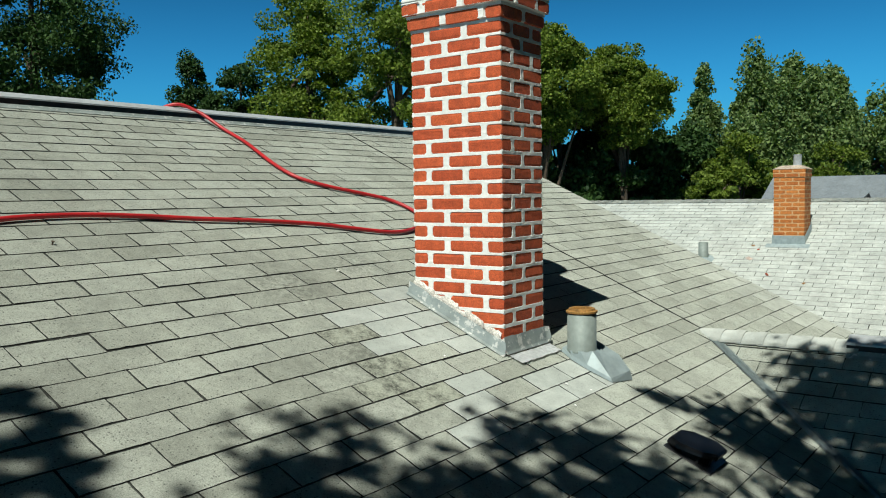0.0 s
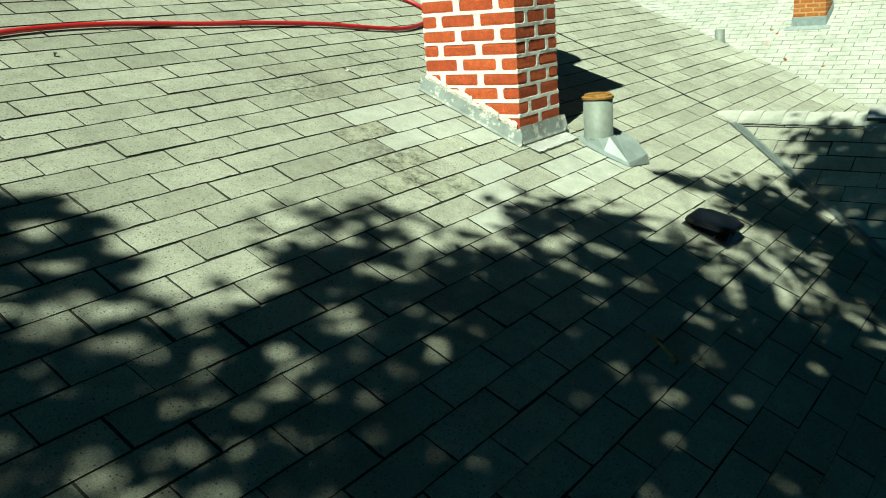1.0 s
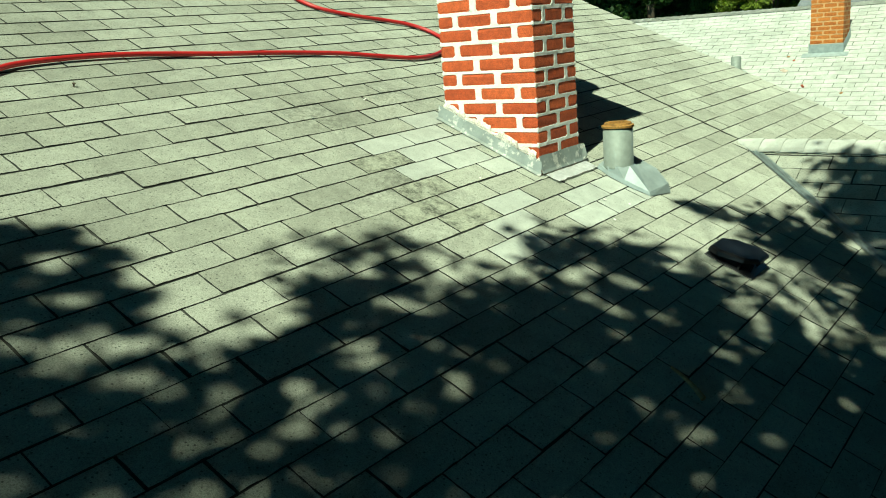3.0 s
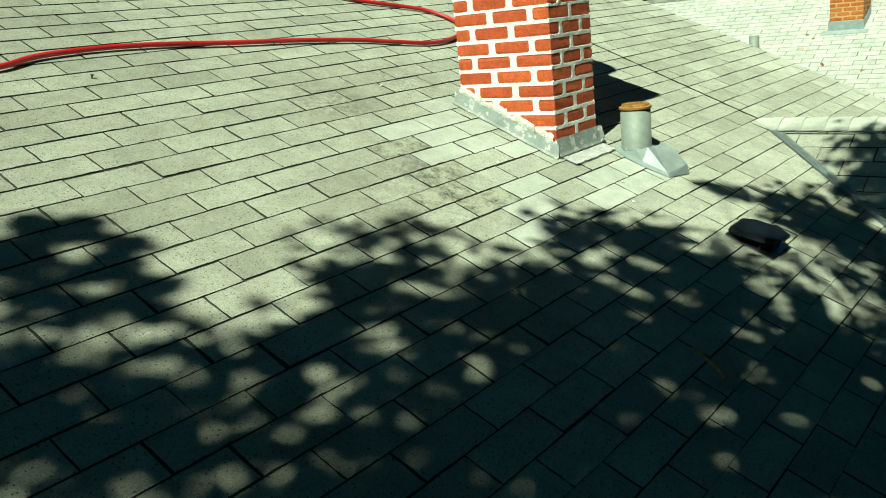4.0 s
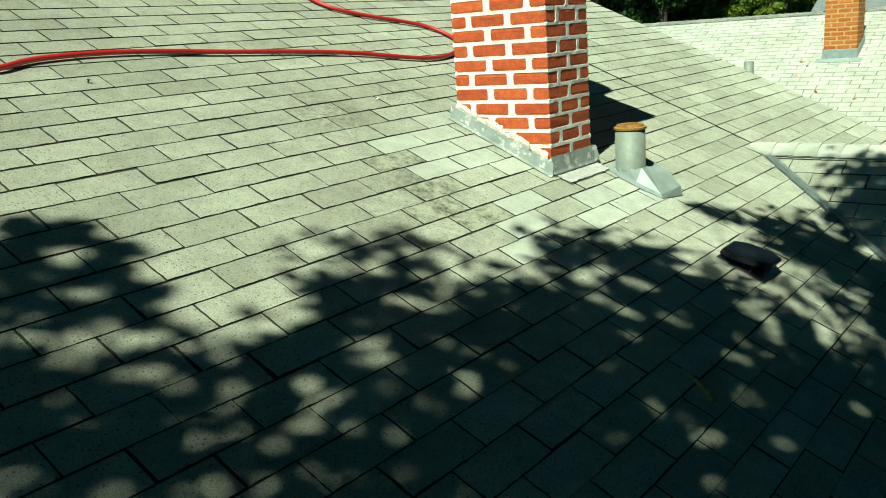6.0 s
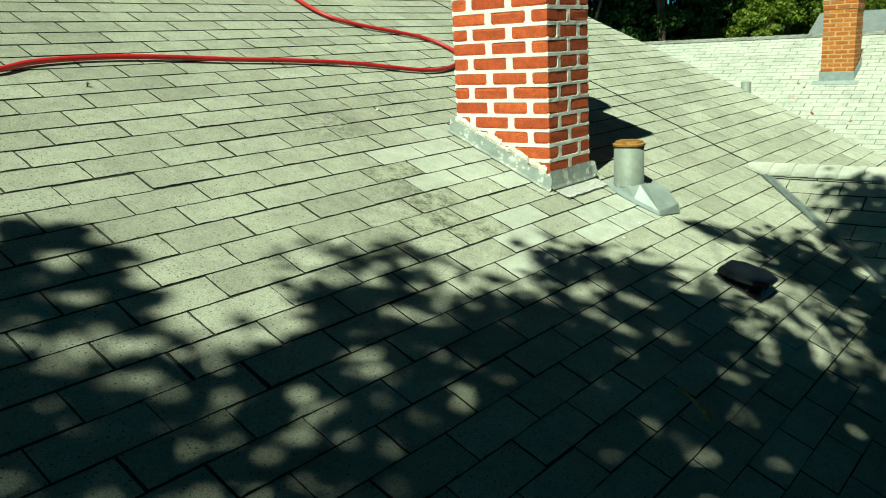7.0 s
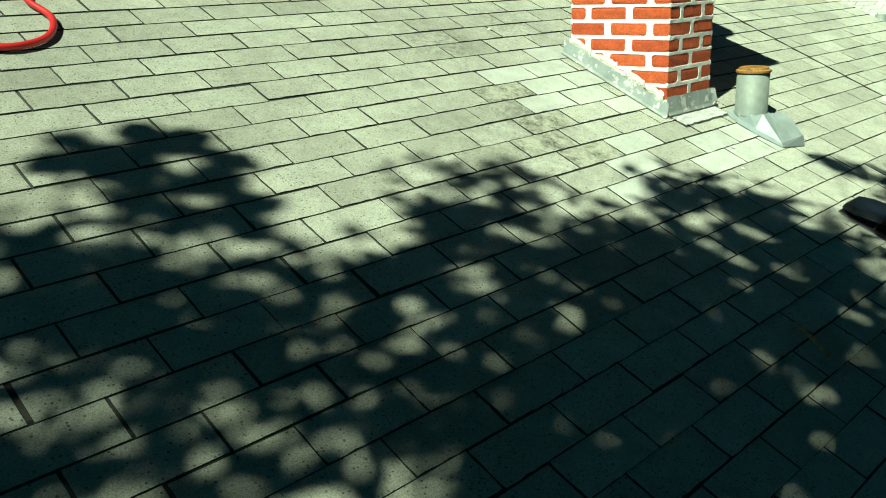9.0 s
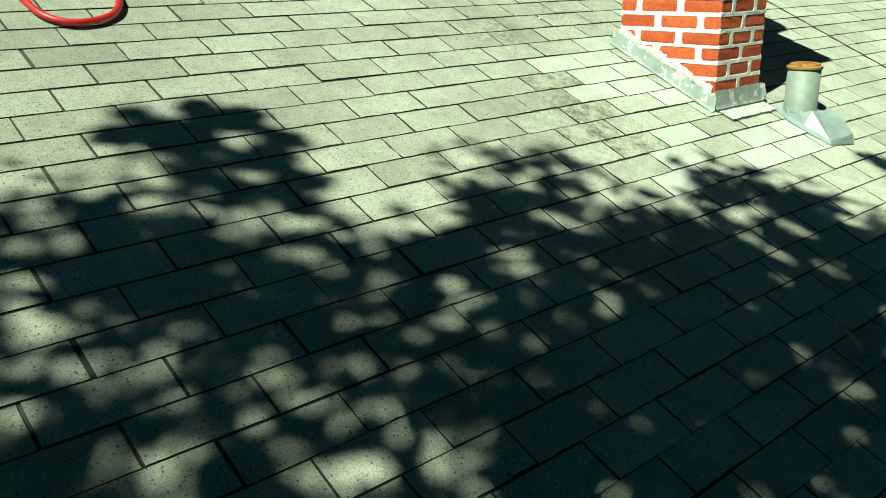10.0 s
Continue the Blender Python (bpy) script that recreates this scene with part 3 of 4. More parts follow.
def flue_vent():
    t = tagged(new("flue_vent"), "galvanised steel vent pipe with rusty collar on a faceted boot", "vent pipe")
    t.location = (VX, VY, 0)
    z0, z1 = -0.825, -0.612
    pipe = smooth(part("pipe", lathe_bm([(0.078, z0), (0.078, z0 + 0.012), (0.0755, z0 + 0.016), (0.0755, z1), (0.070, z1), (0.070, z0 + 0.05)], 40), M_GALV, t))
    cap = lathe_bm([(0.077, z1 - 0.010), (0.081, z1 - 0.009), (0.082, z1 + 0.001), (0.077, z1 + 0.003), (0.070, z1 + 0.004), (0.068, z1 + 0.013), (0.060, z1 + 0.016), (0.052, z1 + 0.013), (0.050, z1 - 0.02), (0.0, z1 - 0.025)], 40)
    part("collar", cap, M_RUST, pipe, "rust-brown collar and rim")
    bm = bmesh.new()
    ring = [bm.verts.new((0.082 * math.cos(a), 0.082 * math.sin(a), z0 + 0.012)) for a in (math.pi / 8 + 2 * math.pi * k / 8 for k in range(8))]
    foot = []
    shoulder = []
    for x, y, up in ((0.19, 0.02, 0.07), (0.12, 0.11, 0.025), (-0.055, 0.09, 0.02), (-0.080, 0.02, 0.025), (-0.080, -0.07, 0.025), (-0.050, -0.195, 0.02), (0.125, -0.225, 0.05), (0.185, -0.13, 0.07)):
        foot.append(bm.verts.new((x, y, roof_z(VY + y) + 0.010)))
        shoulder.append(bm.verts.new((x * 0.96, y * 0.96, roof_z(VY + y) + 0.010 + up)))
    angle = lambda v: math.atan2(v.co.y, v.co.x) % (2 * math.pi)
    rings = [sorted(r, key=angle) for r in (foot, shoulder, ring)]
    for a, b in zip(rings, rings[1:]):
        for k in range(8):
            bm.faces.new((a[k], a[(k + 1) % 8], b[(k + 1) % 8], b[k]))
    bmesh.ops.recalc_face_normals(bm, faces=bm.faces)
    part("boot", bm, M_ZINC, t, "bright faceted metal boot")
    fl = bmesh.new()
    vs = [fl.verts.new((x, y, roof_z(VY + y) + 0.0105)) for x, y in ((-0.05, -0.19), (0.15, -0.215), (0.19, 0.11), (-0.06, 0.10))]
    fl.faces.new(vs)
    bmesh.ops.solidify(fl, geom=list(fl.faces), thickness=0.002)
    part("flange", fl, M_ZINC, t)
    return t


flue_vent()


# ---- black louvred roof vent ----
def box_vent():
    t = tagged(new("roof_vent"), "black plastic hooded roof vent on the shingles", "roof vent")
    t.matrix_world = MAIN.matrix(3.645, 1.30 / COS, 0.009, 0.0) @ Matrix.Scale(0.74, 4)
    bm = box_bm((-0.155, -0.165, 0), (0.145, 0.15, 0.005), 0.002)
    part("flange", bm, M_BLACK, t)
    # hood: a plate with cut corners, slightly domed, with a short skirt, standing clear of the flange
    ring = [(-0.15, -0.075), (-0.085, -0.15), (0.085, -0.15), (0.15, -0.075), (0.15, 0.085), (0.10, 0.15), (-0.10, 0.15), (-0.15, 0.085)]
    hood = bmesh.new()
    low = [hood.verts.new((x * 1.03, y * 1.03, 0.054 - 0.10 * max(0.0, y) - 0.17 * y)) for x, y in ring]
    rim = [hood.verts.new((x, y, 0.070 - 0.17 * y)) for x, y in ring]
    top = [hood.verts.new((x * 0.86, y * 0.90, 0.079 - 0.16 * y)) for x, y in ring]
    for p, q in ((low, rim), (rim, top)):
        for k in range(8):
            hood.faces.new((p[k], p[(k + 1) % 8], q[(k + 1) % 8], q[k]))
    hood.faces.new(top)
    bmesh.ops.solidify(hood, geom=list(hood.faces), thickness=0.004)
    part("hood", hood, M_BLACK, t)
    for k in range(8):
        x, y = ring[k]
        part("post", box_bm((x * 0.8 - 0.006, y * 0.8 - 0.006, 0.004), (x * 0.8 + 0.006, y * 0.8 + 0.006, 0.060 - 0.15 * y)), M_VOID, t)
    throat = lathe_bm([(0.115, 0.004), (0.115, 0.044), (0.108, 0.044), (0.108, 0.004)], 24)
    part("throat", throat, M_VOID, t)
    return t


box_vent()


# ---- tubes: hose, limbs, twigs ----
def spline(points, steps):
    pts = [Vector(p) for p in points]
    pts = [pts[0] * 2 - pts[1]] + pts + [pts[-1] * 2 - pts[-2]]
    out = []
    for a, b, c, d in zip(pts, pts[1:], pts[2:], pts[3:]):
        for k in range(steps):
            t = k / steps
            out.append(0.5 * (2 * b + (c - a) * t + (2 * a - 5 * b + 4 * c - d) * t * t + (3 * b - 3 * c + d - a) * t ** 3))
    return out + [pts[-2]]


def tube_into(bm, line, radii, sides=10):
    rings = []
    side = None
    for i, p in enumerate(line):
        ahead = (line[min(i + 1, len(line) - 1)] - line[max(i - 1, 0)]).normalized()
        if side is None:
            side = ahead.orthogonal().normalized()
        side = (side - ahead * side.dot(ahead)).normalized()
        up = ahead.cross(side)
        r = radii(i / (len(line) - 1)) if callable(radii) else radii
        rings.append([bm.verts.new(p + (side * math.cos(a) + up * math.sin(a)) * r) for a in (2 * math.pi * k / sides for k in range(sides))])
    for a, b in zip(rings, rings[1:]):
        for k in range(sides):
            bm.faces.new((a[k], a[(k + 1) % sides], b[(k + 1) % sides], b[k]))
    bm.faces.new(list(reversed(rings[0])))
    bm.faces.new(rings[-1])


def on_roof(x, y, lift=0.0):
    return MAIN.at(x, y / COS, lift)


HR = 0.0125
hose_line = [(3.30, 6.3, 0.16), (3.58, 5.50, 0.530), (3.74, 5.22, 0.690), (3.88, 5.10, 0.648)]
hose_line += [on_roof(x, y, HR + 0.012) for x, y in ((3.96, 4.90), (3.965, 4.68), (3.90, 4.33), (3.92, 4.11), (4.08, 3.97), (4.32, 3.85), (4.45, 3.77), (4.51, 3.66), (4.50, 3.54), (4.42, 3.45),
              (4.26, 3.375), (4.10, 3.34), (3.93, 3.345), (3.70, 3.41), (3.46, 3.485), (3.08, 3.555), (2.73, 3.60), (2.42, 3.65), (2.15, 3.68), (1.90, 3.68), (1.72, 3.66), (1.56, 3.61), (1.36, 3.60), (1.20, 3.58), (1.14, 3.48), (1.165, 3.34),
              (1.09, 3.21), (0.95, 3.165), (0.86, 3.22), (0.83, 3.36), (0.80, 3.6), (0.70, 3.9), (0.45, 4.2))]
hb = bmesh.new()
tube_into(hb, spline(hose_line, 8), HR, 12)
hose_me = bpy.data.meshes.new("air_hose")
hb.to_mesh(hose_me)
hb.free()
hose_me.materials.append(M_HOSE)
air_hose = smooth(tagged(new("air_hose", hose_me), "bright red rubber air hose lying in loops across the shingles", "hose"))


# ---- ridge vents, caps, valley metal ----
def ridge_vent(name, place, turn, length, parent_label, dip):
    """A bent aluminium ridge vent: top sheet, dark gap, louvre strips and flanges. dip: the slope on both sides."""
    t = tagged(new(name), parent_label, "ridge vent")
    t.matrix_world = Matrix.Translation(place) @ Matrix.Rotation(turn, 4, "Z")
    w = 0.11
    sections = max(1, round(length / 3.0))
    for k in range(sections):
        a, b = length * k / sections, length * (k + 1) / sections - 0.004
        pts, faces = [], []
        for x in (a, b):
            pts += [(x, y, z) for y, z in ((-w, 0.002), (-w, 0.012), (-w * 0.9, 0.018), (0, 0.052), (w * 0.9, 0.018), (w, 0.012), (w, 0.002))]
        for i in range(6):
            faces.append((i, i + 1, i + 8, i + 7))
        part("top_sheet", sheet_bm(pts, faces, 0.002), M_ALU, t)
        for s in (-1, 1):
            y0, y1 = s * 0.06, s * 0.098
            part("core", box_bm((a, min(y0, y1), -0.10), (b, max(y0, y1), 0.010)), M_BLACK, t, "dark vent core")
            pts = [(x, s * y, z) for x in (a, b) for y, z in ((0.102, -0.030), (0.114, -0.032), (0.126, -0.126 * dip + 0.012), (0.155, -0.155 * dip + 0.012))]
            part("flange", sheet_bm(pts, [(0, 1, 5, 4), (1, 2, 6, 5), (2, 3, 7, 6)], 0.002), M_LEAD, t)
    return t


ridge_vent("ridge_vent", (-6.9, RIDGE_Y, roof_z(RIDGE_Y)), 0, 14.2, "long grey aluminium ridge vent along the roof ridge", RISE)
ridge_vent("ridge_vent", (GABLE_X, 0.98, GABLE_Z), -math.pi / 2, 3.9, "shiny aluminium ridge vent on the cross gable", 0.5)


def ridge_cap(k, parent):
    y = GABLE_Y + 0.02 - 0.135 * k
    bm = bmesh.new()
    prof = [(-0.128, -0.050), (-0.095, -0.026), (-0.055, -0.004), (0.0, 0.010), (0.055, -0.004), (0.095, -0.026), (0.128, -0.050)]
    rows = []
    for yy, lift in ((y + 0.03, 0.003), (y - 0.135, 0.013)):
        rows.append([bm.verts.new((GABLE_X + px, yy, GABLE_Z + pz + lift)) for px, pz in prof])
    for i in range(6):
        bm.faces.new((rows[0][i], rows[1][i], rows[1][i + 1], rows[0][i + 1]))
    bmesh.ops.recalc_face_normals(bm, faces=bm.faces)
    bmesh.ops.solidify(bm, geom=list(bm.faces), thickness=0.005)
    return smooth(part("ridge_cap", bm, M_FAR_TAB, parent))


for k in range(7):
    ridge_cap(k, roof_gable)


def valley_metal():
    """The W-shaped valley flashing where the cross gable meets the main slope."""
    bm = bmesh.new()
    rows = []
    for k in range(12):
        f = k / 11 * 2.2 + 0.02
        y = GABLE_Y - f
        x = GABLE_X - 0.034 - 0.879 * f
        z = roof_z(y)
        across = Vector((1, -0.879, 0)).normalized()
        row = []
        for d, up in ((-0.03, 0.014), (-0.018, 0.013), (-0.009, 0.016), (0.0, 0.032), (0.009, 0.016), (0.018, 0.013), (0.03, 0.014)):
            p = Vector((x, y, 0)) + across * d
            zz = roof_z(p.y) if d <= 0 else GABLE_Z + 0.53 * (p.x - GABLE_X)
            row.append(bm.verts.new((p.x, p.y, max(zz, roof_z(p.y)) + up)))
        rows.append(row)
    for a, b in zip(rows, rows[1:]):
        for i in range(6):
            bm.faces.new((a[i], a[i + 1], b[i + 1], b[i]))
    bmesh.ops.solidify(bm, geom=list(bm.faces), thickness=0.002)
    return part("valley_flashing", bm, M_ZINC, roof_gable, "grey metal valley strip")


valley_metal()

# butt seam up the main slope above the cross gable, and the far wing's ridge caps
part("seam", box_bm((GABLE_X - 0.004, 0, 0), (GABLE_X + 0.003, (RIDGE_V - GABLE_Y / COS) - 0.1, 0.0095)), M_CUT, roof_main).matrix_world = MAIN.matrix(0, GABLE_Y / COS, 0.001)
for k in range(60):
    y = 9.0 - 0.145 * k
    bm = bmesh.new()
    rows = []
    for yy, lift in ((y + 0.02, 0.004), (y - 0.145, 0.014)):
        rows.append([bm.verts.new((FAR_X + px, yy, FAR_Z + pz + lift)) for px, pz in ((-0.14, -0.0652 + 0.01), (-0.02, 0.004), (0.02, 0.004), (0.14, -0.0652 + 0.01))])
    for i in range(3):
        bm.faces.new((rows[0][i], rows[1][i], rows[1][i + 1], rows[0][i + 1]))
    bmesh.ops.solidify(bm, geom=list(bm.faces), thickness=0.005)
    part("ridge_cap", bm, M_FAR_TAB, roof_wing)


# ---- things on the far wing ----
def far_z(x):
    return FAR_Z + RISE * (x - FAR_X)


pipe2 = tagged(new("plumbing_vent"), "short grey plumbing vent pipe on the pale roof", "vent pipe")
pipe2.location = (13.86, 4.78, far_z(13.86))
smooth(part("pipe", lathe_bm([(0.080, -0.05), (0.080, 0.31), (0.070, 0.31), (0.070, 0.0)], 24), M_GALV, pipe2))
bm = lathe_bm([(0.17, -0.0), (0.14, 0.02), (0.09, 0.04), (0.083, 0.06)], 24)
for v in bm.verts:
    if v.co.z < 0.05:
        v.co.z += RISE * v.co.x + 0.012
smooth(part("boot", bm, M_ZINC, pipe2))

C2X, C2Y, C2W, C2L = 14.44, 3.31, 0.42, 0.49
stack2 = chimney("brick_chimney", C2X, C2Y, C2W, C2L, -0.83, 0.0688, (-2, 17), lambda y, x: far_z(x) - 0.3, M_BRICK_FAR, M_MORTAR_FAR, ((0.20, 0.012),), 9, "small orange-brown brick chimney with a crumbling mortar crown", 0.003)
cz = -0.83 + 0.0688 * 17
bm = bmesh.new()
lo = [bm.verts.new((C2X + a * C2W, C2Y + b * C2L, cz)) for a, b in ((-0.04, -0.04), (1.04, -0.04), (1.04, 1.04), (-0.04, 1.04))]
hi = [bm.verts.new((C2X + a * C2W, C2Y + b * C2L, cz + 0.06)) for a, b in ((0.2, 0.2), (0.8, 0.2), (0.8, 0.8), (0.2, 0.8))]
for i in range(4):
    bm.faces.new((lo[i], lo[(i + 1) % 4], hi[(i + 1) % 4], hi[i]))
bm.faces.new(hi)
part("crown", bm, plain("crumbling_crown", (0.52, 0.42, 0.33), 0.9, 0, 40.0, 0.35, 0.006), stack2, "sloped tan mortar crown")
bm = lathe_bm([(0.066, cz + 0.04), (0.066, cz + 0.235), (0.070, cz + 0.24), (0.058, cz + 0.24), (0.058, cz + 0.05)], 24)
bmesh.ops.translate(bm, verts=bm.verts, vec=(C2X + 0.22, C2Y + 0.17, 0))
smooth(part("flue_liner", bm, M_ALU, stack2, "short bright metal flue liner"))
fl2 = tagged(new("chimney_flashing"), "blue-grey metal flashing round the small chimney", "flashing")
e = 0.016
for x0, y0, x1, y1 in ((C2X - e, C2Y - e, C2X - e + 0.006, C2Y + C2L + e), (C2X + C2W + e - 0.006, C2Y - e, C2X + C2W + e, C2Y + C2L + e), (C2X - e + 0.007, C2Y - e, C2X + C2W + e - 0.007, C2Y - e + 0.006), (C2X - e + 0.007, C2Y + C2L + e - 0.006, C2X + C2W + e - 0.007, C2Y + C2L + e)):
    bm = box_bm((x0, y0, 0), (x1, y1, 0.135))
    for v in bm.verts:
        v.co.z += far_z(v.co.x) + 0.012
    part("collar", bm, M_ZINC, fl2)
bm = box_bm((C2X - 0.13, C2Y - 0.10, 0.010), (C2X - e - 0.002, C2Y + C2L + 0.10, 0.014))
for v in bm.verts:
    v.co.z += far_z(v.co.x)
part("apron", bm, M_ZINC, fl2)


def scrap(name, place, slope_n, size, material, label, turn, seed):
    """A small broken piece lying on a roof."""
    rng = random.Random(seed)
    bm = box_bm((-size[0] / 2, -size[1] / 2, 0), (size[0] / 2, size[1] / 2, size[2]), size[2] * 0.3, size[2] * 0.25, rng)
    me = bpy.data.meshes.new(name)
    bm.to_mesh(me)
    bm.free()
    me.materials.append(material)
    ob = tagged(new(name, me), label, "debris")
    ob.matrix_world = Matrix.Translation(place) @ slope_n.to_track_quat("Z", "Y").to_matrix().to_4x4() @ Matrix.Rotation(turn, 4, "Z")
    return ob


M_SCRAP = plain("brick_scrap", (0.36, 0.09, 0.05), 0.9, 0, 30.0, 0.3)
M_PINK = plain("brick_dust", (0.52, 0.42, 0.36), 0.95, 0, 30.0, 0.3)
for x, y, size, mat, turn, lab in ((13.49, 3.64, (0.085, 0.03, 0.02), M_SCRAP, 2.2, "broken red brick chip on the pale shingles"), (14.23, 3.98, (0.04, 0.03, 0.015), M_SCRAP, 0.4, "small brick crumb on the pale shingles"),
                                   (13.95, 4.05, (0.07, 0.12, 0.004), M_PINK, 0.9, "smudge of pink brick dust on the pale shingles"), (13.3, 3.05, (0.05, 0.03, 0.012), M_TWIG, 1.0, "brown leaf scrap on the pale shingles"), (14.35, 4.1, (0.05, 0.03, 0.015), M_TWIG, 0.2, "brown leaf scrap on the pale shingles")):
    scrap("debris", (x, y, far_z(x) + 0.008), FAR.n, size, mat, lab, turn, int(x * 50))
for x, y, lab in ((1.86, 3.46, "rusty roofing nail standing proud of a shingle"), (2.95, 3.56, "bent roofing nail standing proud of a shingle")):
    bm = bmesh.new()
    tube_into(bm, [Vector((0, 0, 0)), Vector((0.001, 0.002, 0.010)), Vector((0.003, 0.004, 0.018))], 0.0050, 6)
    bmesh.ops.create_cone(bm, cap_ends=True, segments=8, radius1=0.010, radius2=0.010, depth=0.004, matrix=Matrix.Translation((0.003, 0.004, 0.019)))
    me = bpy.data.meshes.new("roofing_nail")
    bm.to_mesh(me)
    bm.free()
    me.materials.append(M_BARK)
    tagged(new("roofing_nail", me), lab, "nail").matrix_world = MAIN.matrix(x, y / COS, 0.006) @ Matrix.Scale(0.75, 4)
for x, y, size, turn in ((3.15, 3.02, (0.035, 0.018, 0.010), 0.3), (3.38, 1.76, (0.022, 0.016, 0.008), 1.1), (3.52, 1.88, (0.026, 0.014, 0.008), 2.0), (3.62, 1.80, (0.016, 0.014, 0.007), 0.7), (3.05, 2.26, (0.016, 0.012, 0.007), 0.2)):
    scrap("mortar_crumb", MAIN.at(x, y / COS, 0.006), MAIN.n, tuple(0.6 * q for q in size), M_MORTAR, "white mortar crumb fallen on the shingles", turn, int(x * 90))
bm = bmesh.new()
tube_into(bm, spline([MAIN.at(2.53, 1.14 / COS, 0.018), MAIN.at(2.515, 1.10 / COS, 0.022), MAIN.at(2.50, 1.05 / COS, 0.018), MAIN.at(2.475, 1.005 / COS, 0.015)], 4), lambda f: 0.005 + 0.005 * f, 8)
me = bpy.data.meshes.new("twig")
bm.to_mesh(me)
bm.free()
me.materials.append(M_TWIG)
tagged(new("twig", me), "short dry brown twig lying on the shingles", "twig")

# ---- neighbouring house ----
house = tagged(new("neighbour_house"), "distant house with a blue-grey shingle roof", "house")
NB = Slope((29.2, 7.7, 0.42), (0, -1, 0), (1, 0, 0.5))
hs = slab("roof", NB, [(0, -3.5), (14, -3.5), (14, 0), (0, 0)], 0.15, M_SLATE, house)
hs2 = slab("roof", Slope((29.2, -6.7, 0.42), (0, 1, 0), (-1, 0, 0.5)), [(0, -3.5), (14, -3.5), (14, 0), (0, 0)], 0.15, M_SLATE, house)
part("wall", box_bm((26.4, -6.4, -5.4), (32.0, 7.0, -1.25)), M_SIDING, house)
part("wall", box_bm((27.4, 6.85, -1.25), (31.0, 7.0, -0.55)), M_SIDING, house)
bm = bmesh.new()
v = [bm.verts.new(p) for p in ((27.4, 4.35, -0.48), (27.4, 4.85, -0.48), (27.4, 4.6, -0.36), (28.2, 4.6, -0.10))]
for f in ((0, 2, 1), (0, 3, 2), (1, 2, 3)):
    bm.faces.new([v[i] for i in f])
part("roof_louvre", bm, M_BLACK, hs, "small dark roof louvre")


# ---- trees ----
def leaf_mesh(name, places, sizes, material, seed, flat=0.0):
    """Leaves as bent rhombs, all in one mesh. flat: how far they lie level."""
    rng = np.random.default_rng(seed)
    p = np.asarray(places)
    k = len(p)
    nrm = rng.normal(size=(k, 3))
    nrm[:, 2] = np.abs(nrm[:, 2]) + flat
    nrm /= np.linalg.norm(nrm, axis=1)[:, None]
    a = np.cross(nrm, rng.normal(size=(k, 3)))
    a /= np.linalg.norm(a, axis=1)[:, None]
    b = np.cross(nrm, a)
    s = np.asarray(sizes)[:, None]
    drop = nrm * s * 0.12
    v = np.stack([p - a * s * 0.6, p - b * s * 0.38 - drop, p + a * s * 0.6, p + b * s * 0.38 - drop], axis=1).reshape(-1, 3)
    me = bpy.data.meshes.new(name)
    me.vertices.add(4 * k)
    me.vertices.foreach_set("co", v.ravel())
    me.loops.add(4 * k)
    me.loops.foreach_set("vertex_index", np.arange(4 * k))
    me.polygons.add(k)
    me.polygons.foreach_set("loop_start", np.arange(k) * 4)
    me.polygons.foreach_set("loop_total", np.full(k, 4))
    me.update()
    me.materials.append(material)
    return me


def limbs(root, tips, thick, seed, parent, limb=0.08):
    """A tapered trunk, with each limb a piece of its own on it."""
    rng = random.Random(seed)
    top = Vector(tips[0])
    line = spline([root, root.lerp(top, 0.35) + Vector((rng.uniform(-.2, .2), rng.uniform(-.2, .2), 0)), root.lerp(top, 0.7), top], 4)
    bm = bmesh.new()
    tube_into(bm, line, lambda f: thick * (1 - 0.85 * f), 8)
    trunk = part("trunk", bm, M_BARK, parent)
    for tip in tips[1:]:
        start = line[rng.randrange(4, len(line) - 2)]
        mid = start.lerp(Vector(tip), 0.5) + Vector((0, 0, rng.uniform(-0.1, 0.4)))
        bm = bmesh.new()
        tube_into(bm, spline([start, mid, Vector(tip)], 3), lambda f: limb * (1 - 0.9 * f), 6)
        part("limb", bm, M_BARK, trunk)
    return trunk


def tree(x, y, top, radius, low, material, seed, label, leaf=0.17, count=9000, taper=0.0, lumps=46):
    """Trunk, limbs and a crown of lumps of leaves between the heights low and top; taper narrows it upwards."""
    rng = random.Random(seed)
    nr = np.random.default_rng(seed)
    t = tagged(new("tree"), label, "tree", "trees round the houses")
    root = Vector((x, y, -5.4))
    mid, rz = (top + low) / 2, (top - low) / 2
    centres = []
    while len(centres) < lumps:
        p = Vector([rng.gauss(0, 1) for _ in range(3)]).normalized() * rng.uniform(0.3, 1.0) ** 0.5
        wide = radius * (1 - taper * (p.z + 1) / 2) * (0.82 + 0.36 * noise.noise(p * 2.1 + Vector((seed, 0, 0))))
        centres.append(Vector((x + p.x * wide, y + p.y * wide, mid + p.z * rz)))
    pts, sz = [], []
    per = count // lumps
    for c in centres:
        r = radius * rng.uniform(0.07, 0.26)
        q = nr.normal(size=(per, 3))
        q /= np.linalg.norm(q, axis=1)[:, None]
        q *= (r * nr.uniform(0.25, 1.15, size=per) ** 0.7)[:, None]
        q *= np.array((0.85, 0.85, 1.2)) if taper > 0.5 else np.array((1.1, 1.1, 0.62))
        pts.append(q + np.array(c))
        sz.append(leaf * nr.uniform(0.6, 1.3, size=per))
    crown = new("crown", leaf_mesh("crown", np.concatenate(pts), np.concatenate(sz), material, seed))
    crown.parent = t
    limbs(root, [Vector((x, y, top - 0.2 * rz))] + centres[:14], radius * 0.09, seed, t)
    return t


